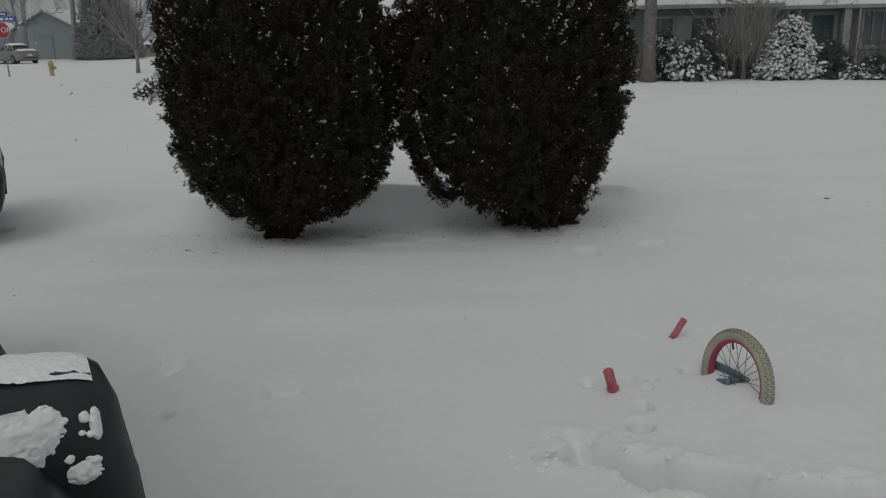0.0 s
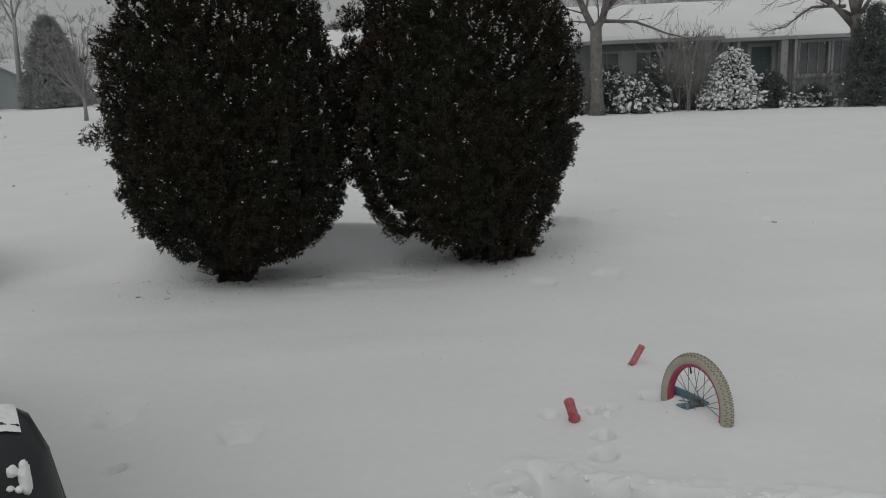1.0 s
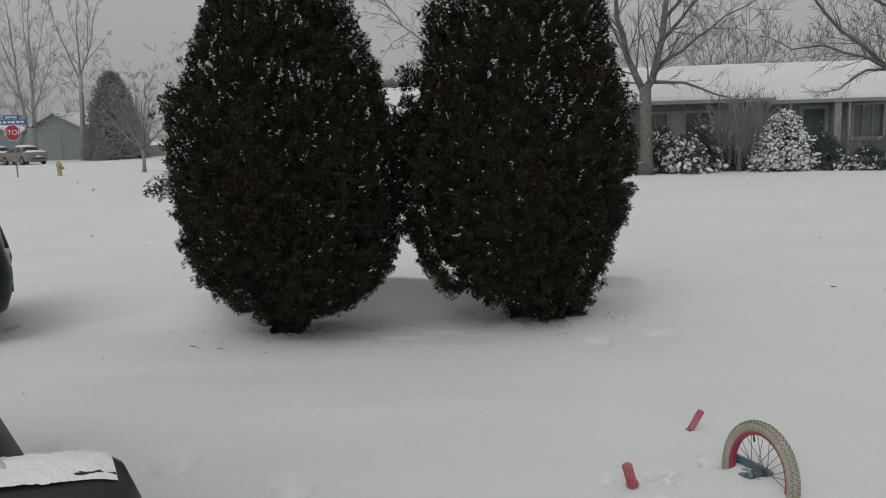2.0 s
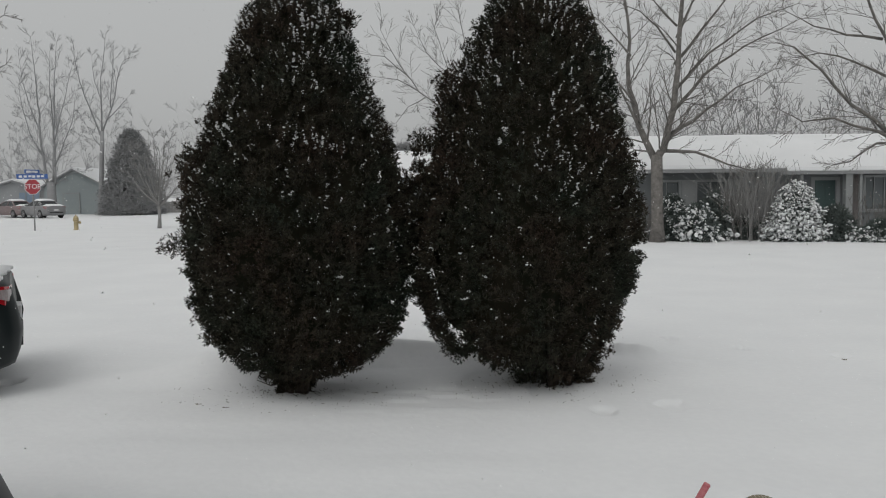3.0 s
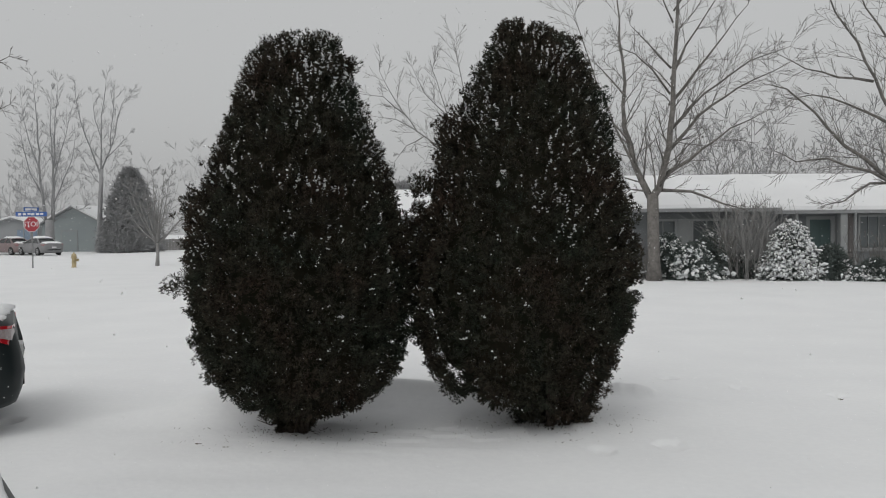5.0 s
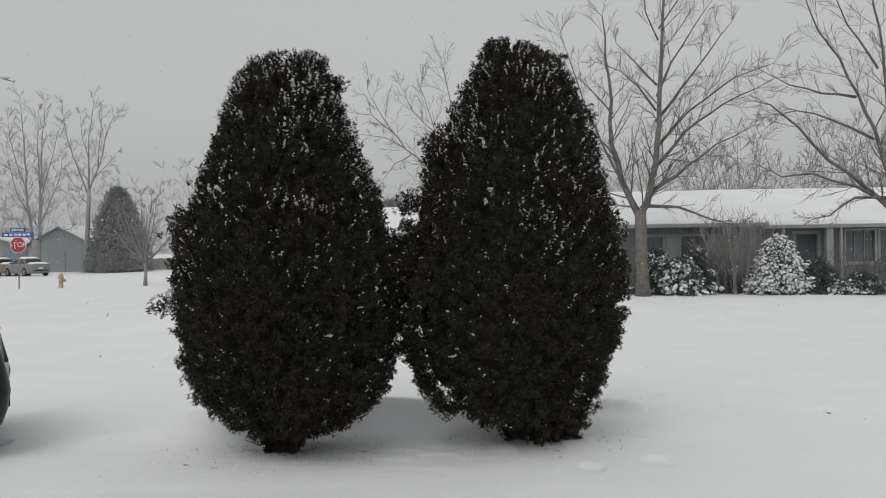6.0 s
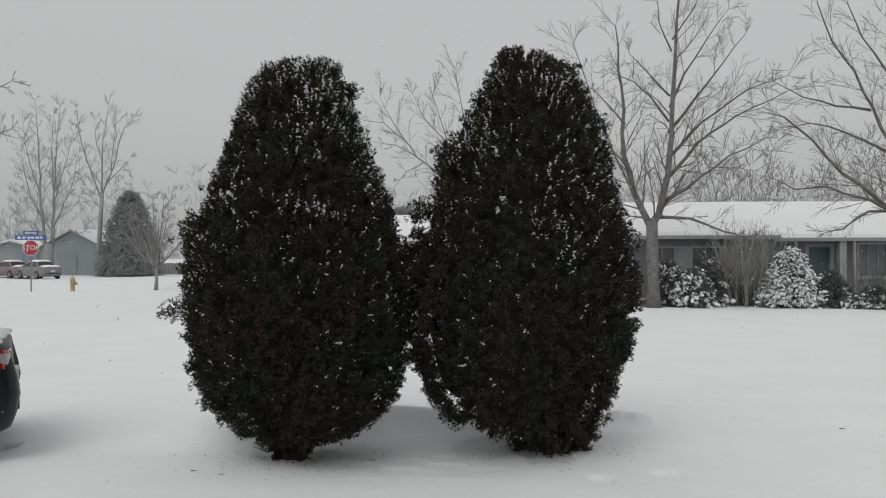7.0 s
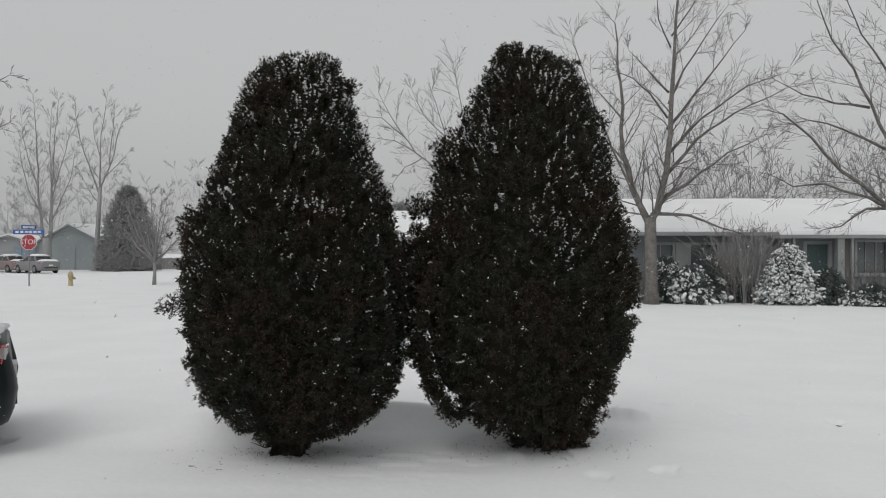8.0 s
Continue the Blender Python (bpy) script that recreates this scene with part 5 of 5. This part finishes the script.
    # lamps wrapped round the corners
    for s in (1, -1):
        for nm, x0, z0, mt in (("tail_light", 0.0, deck - 0.26, RED_LENS), ("headlight", L, hood - 0.36, CLEAR_LENS)):
            bm = bmesh.new()
            rings = []
            for i in range(7):
                f = i / 6
                if nm == "tail_light":
                    x = 0.075 + 0.30 * f ** 1.6
                    y = half * (0.62 + 0.375 * math.sqrt(1 - (1 - f) ** 2))
                    za, zb = z0 + 0.13 * f, z0 + 0.19 + 0.02 * f
                else:
                    x = L - 0.03 - 0.42 * f ** 1.6
                    y = half * (0.55 + 0.44 * math.sqrt(1 - (1 - f) ** 2))
                    za, zb = z0 + 0.06 * f, z0 + 0.16
                k = 0.985
                rings.append([(x, s * y, za), (x, s * y, zb), (x + (0.06 if x0 == 0 else -0.06), s * y * 0.9, zb), (x + (0.06 if x0 == 0 else -0.06), s * y * 0.9, za)])
            loft(bm, rings)
            lamp_ob = part(nm, bm, mt, top)
            if nm == "tail_light":
                bm = bmesh.new()
                rings = []
                for i in range(6):
                    f = 0.10 + 0.8 * i / 5
                    x = 0.068 + 0.30 * f ** 1.6
                    y = half * (0.62 + 0.379 * math.sqrt(1 - (1 - f) ** 2))
                    za, zb = z0 + 0.05 + 0.10 * f, z0 + 0.165 + 0.02 * f
                    rings.append([(x, s * y, za), (x, s * y, zb), (x + 0.04, s * y * 0.93, zb), (x + 0.04, s * y * 0.93, za)])
                loft(bm, rings)
                part("clear_section", bm, CLEAR_LENS, lamp_ob, "pale reflector band")
    for x0, x1, z0, z1, nm in ((0.008, 0.06, 0.42, 0.50, "bumper_strip"), (L - 0.02, L + 0.012, 0.40, 0.52, "grille")):
        boxed(nm, x0, x1, -half * 0.6, half * 0.6, z0, z1, BLACK_PLASTIC, top, 0.006)
    boxed("number_plate", 0.012, 0.06, -0.17, 0.17, 0.60, 0.72, SIGN_WHITE, top, 0.004)
    for s in (1, -1):
        for x in (1.55, L - 1.9) if mirrors else ():
            boxed("door_handle", x, x + 0.16, s * half * 0.975 - 0.02, s * half * 0.975 + 0.02, cowl - 0.16, cowl - 0.13, paint, top, 0.006)
        if mirrors:
            boxed("side_mirror", L - 1.55, L - 1.40, s * (bw + 0.13) - 0.09, s * (bw + 0.13) + 0.09, cowl - 0.04, cowl + 0.10, paint, top, 0.03)
    if snow:
        rng = np.random.RandomState(int(L * 100))
        for nm, x0, x1, w0, w1, za, zb, rise in (("boot_snow", 0.14, 0.95, half * 0.76, half * 0.78, deck, deck, 0.02), ("roof_snow", rx0 - 0.1, rx1 + 0.1, rw * 0.97, rw * 0.97, roof - 0.03, roof - 0.03, 0.04),
                                              ("bonnet_snow", L - 1.25, L - 0.5, half * 0.78, half * 0.74, hood + 0.01, hood - 0.01, 0.02)):
            bm = bmesh.new()
            n, k = 10, 12
            grid = []
            for i in range(n + 1):
                f = i / n
                row = []
                for j in range(k + 1):
                    a = -1 + 2 * j / k
                    x = x0 + (x1 - x0) * f + 0.03 * rng.randn() * (i in (0, n))
                    y = (w0 + (w1 - w0) * f) * a + 0.012 * rng.randn()
                    edge = min(1, 5 * min(f, 1 - f), 4 * (1 - abs(a)))
                    row.append(bm.verts.new((x, y, za + (zb - za) * f + rise * (1 - a * a) + snow * edge + 0.006 * rng.randn() * edge - 0.004)))
                grid.append(row)
            for i in range(n):
                for j in range(k):
                    bm.faces.new((grid[i][j], grid[i + 1][j], grid[i + 1][j + 1], grid[i][j + 1]))
            geom = bmesh.ops.extrude_face_region(bm, geom=list(bm.faces))["geom"]
            bmesh.ops.translate(bm, vec=(0, 0, -0.035), verts=[g for g in geom if isinstance(g, bmesh.types.BMVert)])
            part(nm, bm, CLUMP, top, "layer of fresh snow", True)
    return top


car("saloon_car", pose(-3.90, 7.34, -0.03, 0, 0, 208), PAINT_BLACK, "black-green saloon car with snow on its boot lid", 4.75, 0.90, 1.02, 1.05, 1.46, 0.98, 0.33, True, axle=0.74)
car("saloon_car", pose(-31.9, 65.0, 0.0, 0, 0, 143), PAINT_GREY, "grey parked saloon covered with snow", group="cars parked beyond the street", snow=0.12)
car("saloon_car", pose(-35.4, 67.5, 0.0, 0, 0, 148), PAINT_MAROON, "dull reddish parked saloon covered with snow", group="cars parked beyond the street", snow=0.12)


# ---- the near dark car beside the camera, nose towards it ----
def near_car():
    turn = math.degrees(math.atan2(-0.80, 0.60))
    # local x runs to the nose, y to its left side; the windscreen's outer lower corner lies at the given place
    L, half, cowl, roof = 4.8, 0.94, 1.205, 1.72
    corner = Vector((L - 1.26, half * 0.855, 0))
    place = Vector((-0.62, 1.13, 0)) - Matrix.Rotation(radians(turn), 3, "Z") @ corner
    m = pose(place.x, place.y, 0.0, 0, 0, turn)
    top = car("dark_car", m, PAINT_CHAR, "charcoal car with snow clinging to its door mirror", L, half, 1.15, cowl, roof, 1.13, 0.36, True, "", 0.03, False, 0.6)
    bx1, rx1, bw, rw, zr = L - 1.28, L - 2.05, half * 0.86, half * 0.66, roof - 0.075
    # black seal and a ridge of snow along the windscreen pillar
    a, b = Vector((bx1 + 0.02, bw - 0.05, cowl - 0.01)), Vector((rx1 + 0.02, rw - 0.05, zr + 0.012))
    V, F = [], []
    tube(V, F, [a, a.lerp(b, 0.5), b], [0.012, 0.012, 0.012], 6)
    raw("windscreen_seal", V, F, BLACK_PLASTIC, top)
    rng = np.random.RandomState(3)
    V, F = [], []
    a, mid, b = Vector((bx1 + 0.036, bw + 0.018, cowl - 0.014)), Vector(((bx1 + rx1) / 2 + 0.012, (bw + rw) / 2 + 0.021, (cowl + zr) / 2 + 0.016)), Vector((rx1 + 0.010, rw + 0.018, zr + 0.010))
    pts = [(a.lerp(mid, i / 12) if i < 12 else mid.lerp(b, (i - 12) / 12)) + Vector((0.003 * rng.randn(), 0.004 * rng.randn(), 0)) for i in range(25)]
    tube(V, F, pts, [0.006 + 0.004 * rng.rand() for i in pts], 7)
    # The greyer colour stands in for shading on the sloping ridge.
    raw("pillar_snow", V, F, SNOW_GREY, top, "snow packed along the pillar", True)
    # the door mirror: sculpted shell, arm, cap seam, glass, snow
    inv = m.inverted()
    f, l = Vector((0.47, -0.883, 0)), Vector((0.883, 0.47, 0))
    base = Vector((-0.535, 1.165, -0.018))

    def spot(across, out, z):
        return inv @ (base + l * across + f * out + Vector((0, 0, z)))

    bm = bmesh.new()
    rings = []
    for i in range(13):
        s = i / 12
        across = -0.115 + 0.213 * s
        tip = math.sqrt(max(0.0, 1 - max(0.0, (s - 0.6) / 0.4) ** 3.2))
        heel = 0.9 + 0.1 * min(1, s / 0.2)
        zt = 1.224 - 0.02 * s - 0.065 * (1 - tip)
        zb = 0.885 + 0.01 * s + 0.03 * (1 - tip)
        d = 0.078 * (0.45 + 0.55 * tip) * heel
        ring = []
        for out, f2 in ((-0.9, 0.0), (-0.95, 0.5), (-0.85, 0.97), (-0.3, 1.0), (0.35, 0.985), (0.80, 0.90), (0.98, 0.72), (1.0, 0.52), (0.80, 0.40), (0.72, 0.22), (0.45, 0.06), (-0.2, 0.0)):
            ring.append(spot(across + (0.016 * (1 - f2) + (0.006 if f2 < 0.55 else 0.0)) * s, out * d, zb + (zt - zb) * f2))
        rings.append(ring)
    loft(bm, rings)
    shell = part("mirror_shell", bm, PAINT_CHAR, top, "dark mirror housing with sculpted crease", True)
    bm = bmesh.new()
    loft(bm, [[spot(q, 0.045, 0.95), spot(q, 0.05, 1.03), spot(q, -0.04, 1.04), spot(q, -0.04, 0.95)] for q in (-0.22, -0.16, -0.10)])
    part("mirror_arm", bm, BLACK_PLASTIC, shell)
    bm = bmesh.new()
    loft(bm, [[spot(q, -0.055, 0.965), spot(q, -0.055, 1.175), spot(q, -0.066, 1.175), spot(q, -0.066, 0.965)] for q in (-0.09, 0.07)])
    part("mirror_glass", bm, ALLOY, shell)
    def face(z, u):
        g = (z - 0.89) / 0.328
        s = (u + 0.115) / 0.225
        tip = math.sqrt(max(0.0, 1 - min(1, max(0.0, (s - 0.55) / 0.45)) ** 2.6))
        return 0.078 * (0.45 + 0.55 * tip) * float(np.interp(g, [0.06, 0.22, 0.40, 0.52, 0.72, 0.90, 0.985, 1.0], [0.45, 0.72, 0.80, 1.0, 0.98, 0.80, 0.35, -0.3])) - 0.002

    def crust(name, at, u0, u1, v0, v1, lumps, thick, rough):
        """Snow stuck to the shell: a lumpy sheet that dives under the surface where there is none."""
        nu, nv = 110, 90
        U, W = np.meshgrid(np.linspace(u0, u1, nu), np.linspace(v0, v1, nv))
        fld = np.full(U.shape, -1.0)
        for cu, cv, ru, rv in lumps:
            fld = np.maximum(fld, 1 - ((U - cu) / ru) ** 2 - ((W - cv) / rv) ** 2)
        fld = fld + rough * (1.6 * (vnoise(U * 55 + 20, W * 55, 24) - 0.5) + 1.1 * (vnoise(U * 140 + 40, W * 140, 25) - 0.5) + 0.7 * (vnoise(U * 420 + 60, W * 420, 26) - 0.5))
        H = np.clip(thick * np.sqrt(np.clip(fld, 0, 1)) * (0.8 + 0.25 * vnoise(U * 120 + 9, W * 120, 27)) + 0.004 * np.minimum(fld, 0) - 0.0005, -0.005, thick)
        V = [at(float(U[j, i]), float(W[j, i]), float(H[j, i])) for j in range(nv) for i in range(nu)]
        F = [(j * nu + i, j * nu + i + 1, (j + 1) * nu + i + 1, (j + 1) * nu + i) for j in range(nv - 1) for i in range(nu - 1) if max(H[j, i], H[j + 1, i + 1], H[j, i + 1], H[j + 1, i]) > -0.0045]
        raw(name, V, F, CLUMP, shell, "crusted snow", True)

    crust("face_snow", lambda u, z, h: spot(u, face(z, u) + h, z), -0.14, 0.074, 1.02, 1.178,
          [(-0.085, 1.145, 0.100, 0.055), (-0.085, 1.105, 0.075, 0.050), (-0.02, 1.150, 0.042, 0.026), (0.040, 1.072, 0.027, 0.022), (0.060, 1.135, 0.008, 0.026), (0.046, 1.150, 0.007, 0.008), (0.040, 1.128, 0.006, 0.005), (0.050, 1.124, 0.006, 0.005), (0.020, 1.094, 0.008, 0.008)], 0.010, 0.42)
    crust("top_snow", lambda u, v, h: spot(u, v, 1.2240 - 0.091 * (u + 0.115) - 0.065 * (1 - math.sqrt(max(0.0, 1 - max(0.0, ((u + 0.115) / 0.218 - 0.6) / 0.4) ** 3.2))) - 2.4 * (v + 0.02) ** 2 + h), -0.16, 0.065, -0.066, 0.040, [(-0.10, -0.014, 0.150, 0.066)], 0.006, 0.25)


near_car()


# ---- the child's bicycle half buried in the snow ----
def bicycle():
    c = Vector((1.425, 3.555, 0.04))
    d, n = Vector((0.30, -0.954, 0)), Vector((-0.954, -0.30, 0.10)).normalized()
    up = n.cross(d).normalized()
    up = up if up.z > 0 else -up
    top = thing("childs_bicycle", pose(c.x, c.y, 0), "child's bicycle with pink rim and white tyre sunk in snow", "bicycle")
    o = Vector((0, 0, c.z))

    def on(r, a, across=0.0):
        return o + (d * math.cos(a) + up * math.sin(a)) * r + n * across

    R, tr = 0.240, 0.027
    V, F = [], []
    N, S = 72, 12
    for i in range(N):
        a = 2 * math.pi * i / N
        for k in range(S):
            t = 2 * math.pi * k / S
            V.append(on(R - tr + tr * math.cos(t), a, tr * 1.05 * math.sin(t)))
    for i in range(N):
        for k in range(S):
            F.append((i * S + k, i * S + (k + 1) % S, (i + 1) % N * S + (k + 1) % S, (i + 1) % N * S + k))
    tyre = raw("tyre", V, F, TYRE_WHITE, top, "dirty white knobbly tyre", True)
    V, F = [], []
    for i in range(120):
        a = 2 * math.pi * i / 120
        for k in range(3):
            t = (-0.75, 0.0, 0.75)[k] + (0.12 if i % 2 else -0.12)
            q, w = 0.011, 0.0062
            b = len(V)
            for dr in (-0.001, 0.0035):
                for da, dt in ((-1, -1), (1, -1), (1, 1), (-1, 1)):
                    rr = R - tr + (tr + dr) * math.cos(t + dt * 0.17)
                    V.append(on(rr, a + (0.5 if k == 1 else 0) * 0.05 + da * 0.0125, (tr * 1.05 + dr) * math.sin(t + dt * 0.17)))
            F += [(b + 4, b + 5, b + 6, b + 7), (b, b + 1, b + 5, b + 4), (b + 1, b + 2, b + 6, b + 5), (b + 2, b + 3, b + 7, b + 6), (b + 3, b, b + 4, b + 7)]
    tagged(raw("tread", V, F, TREAD, tyre), "worn brownish tread blocks", kind="stuff")
    V, F = [], []
    for i in range(N):
        a = 2 * math.pi * i / N
        for r, w in ((R - 2 * tr + 0.008, 0.017), (R - 2 * tr - 0.006, 0.015), (R - 2 * tr - 0.010, 0.008), (R - 2 * tr - 0.010, -0.008), (R - 2 * tr - 0.006, -0.015), (R - 2 * tr + 0.008, -0.017)):
            V.append(on(r, a, w))
    for i in range(N):
        for k in range(6):
            F.append((i * 6 + k, i * 6 + (k + 1) % 6, (i + 1) % N * 6 + (k + 1) % 6, (i + 1) % N * 6 + k))
    rim = raw("rim", V, F, RIM_PINK, top, "bright pink rim")
    ri = R - 2 * tr - 0.008
    for k in range(28):
        V, F = [], []
        a = 2 * math.pi * k / 28
        s = 1 if k % 2 else -1
        tube(V, F, [on(0.018, a + (0.9 if k % 4 < 2 else -0.9), s * 0.03), on(ri, a, 0.0)], [0.0016, 0.0016], 5)
        raw("spoke", V, F, STEEL, rim)
    V, F = [], []
    tube(V, F, [on(ri, 1.95), on(ri - 0.035, 1.95)], [0.004, 0.0045], 6)
    raw("valve", V, F, BLACK_PLASTIC, rim)
    V, F = [], []
    for r, a, b in ((0.020, -0.032, -0.026), (0.014, -0.026, 0.026), (0.020, 0.026, 0.032), (0.006, -0.075, 0.075), (0.011, 0.058, 0.068), (0.011, -0.068, -0.058)):
        tube(V, F, [o + n * a, o + n * b], [r, r], 12)
    raw("hub", V, F, STEEL, top, "dull steel hub and axle", True)
    # fork leg behind the wheel and its fellow under the snow
    for s in (-1, 1):
        V, F = [], []
        way = (-d * 0.97 - up * (0.06 if s < 0 else 0.6))
        end = o + way * 0.25 + n * 0.045 * s
        tube(V, F, [o + n * 0.05 * s + d * 0.012, o + way * 0.05 + n * 0.05 * s, o + way * 0.15 + n * 0.048 * s, end], [0.015, 0.021, 0.023, 0.023], 10)
        raw("fork_leg", V, F, FORK_BLUE, top, "scuffed blue fork leg", True)
    V, F = [], []
    crown = o - d * 0.36 - up * 0.10
    tube(V, F, [crown + n * 0.06, crown - n * 0.06], [0.02, 0.02], 8)
    tube(V, F, [crown, crown - d * 0.12 - Vector((0, 0, 0.10)), Vector((-0.32, 0.22, -0.08))], [0.018, 0.018, 0.014], 8)
    grips = [(Vector((-0.57, 0.06, snow_z(0.865, 3.615) + 0.03)), Vector((-0.035, -0.02, 0.115))), (Vector((-0.085, 0.72, snow_z(1.35, 4.275) + 0.004)), Vector((0.05, -0.02, 0.11)))]
    tube(V, F, [grips[0][0], Vector((-0.45, 0.12, -0.16)), Vector((-0.32, 0.22, -0.08)), Vector((-0.2, 0.5, -0.15)), grips[1][0]], [0.011] * 5, 8)
    raw("handlebar", V, F, STEEL, top, smooth=True)
    for k, (g, w) in enumerate(grips):
        L = 0.085 if k == 0 else 0.115
        w = w.normalized()
        axis = Matrix.Translation(g) @ w.to_track_quat("Z", "Y").to_matrix().to_4x4()
        V, F = [], []
        prof = [(0.021, -0.02), (0.021, -0.012), (0.0155, -0.008)]
        for i in range(9):
            z = L * i / 9
            prof += [(0.0165, z), (0.0175, z + L / 27), (0.0165, z + L / 13.5)]
        prof += [(0.018, L), (0.016, L + 0.005), (0.008, L + 0.006)]
        lathe(V, F, [(q * (1.42, 1.1)[k], h) for q, h in prof], 14, axis)
        raw("grip", V, F, GRIP_PINK, top, "ribbed pink rubber grip", True)


bicycle()


# ---- small things on and above the snow ----
def twig(x, y, seed, size):
    rng = np.random.RandomState(seed)
    top = thing("twig", pose(x, y, snow_z(x, y) - 0.005), "small dark twig lying on the snow", "twig", "twigs on the snow")
    V, F = [], []
    p = Vector((0, 0, 0))
    for k in range(4):
        a = rng.rand() * 6.28
        tube(V, F, [p, p + Vector((math.cos(a), 0.6 * math.sin(a), 0.35)) * size * 0.6, p + Vector((math.cos(a), 0.6 * math.sin(a), 0.25)) * size], [0.006, 0.005, 0.002], 5)
    raw("stick", V, F, DRY_STALK, top)


for i, (x, y) in enumerate(((3.88, 7.79), (-2.0, 6.35), (-1.75, 6.25), (0.15, 8.4), (-0.62, 6.72))):
    twig(x, y, i, (0.055, 0.03, 0.025, 0.04, 0.03)[i])


def chunks():
    rng = np.random.RandomState(12)
    V, F = [], []
    for k in range(260):
        px, py, pr = TRENCH[k % len(TRENCH)]
        x, y, s = px + (pr + 0.05) * rng.randn(), py - 0.05 + (pr + 0.02) * rng.randn(), 0.004 + 0.010 * rng.rand() ** 2
        pad(V, F, rng, (x, y, snow_z(x, y) - 0.1 * s), s * (1.0 + 0.8 * rng.rand()), s * 1.2, s * 0.9)
    tagged(raw("snow_chunks", V, F, CLUMP), "crumbled snow lumps along the trodden track", "snow lumps", kind="stuff")


chunks()


def falling_snow(count, lo, hi, size, seed):
    """Flakes hanging in the air over the yard."""
    rng = np.random.RandomState(seed)
    y = (lo ** 3 + (hi ** 3 - lo ** 3) * rng.rand(count)) ** (1 / 3)
    x = (rng.rand(count) * 2 - 1) * 0.66 * y
    z = 0.05 + (0.5 * y + 2.2) * rng.rand(count)
    c = np.stack([x, y, z], 1)[:, None, :]
    s = size * (0.5 + rng.rand(count) ** 2)[:, None, None]
    corners = rng.randn(count, 4, 3) * 0.25 + np.array([[1, 0, -0.6], [-1, 0, -0.6], [0, 1, 0.6], [0, -1, 0.6]])[None]
    V = (c + corners * s * 0.5).reshape(-1, 3)
    F = []
    for i in range(count):
        b = 4 * i
        F += [(b, b + 1, b + 2), (b, b + 3, b + 1), (b, b + 2, b + 3), (b + 1, b + 3, b + 2)]
    return [tuple(v) for v in V.tolist()], F


V, F = falling_snow(4500, 2.2, 8.0, 0.007, 1)
W, G = falling_snow(26000, 8.0, 45.0, 0.011, 2)
F += [tuple(k + len(V) for k in f) for f in G]
tagged(raw("falling_snow", V + W, F, FLAKE), "fine snowflakes drifting down through the air", "falling snow", kind="stuff")
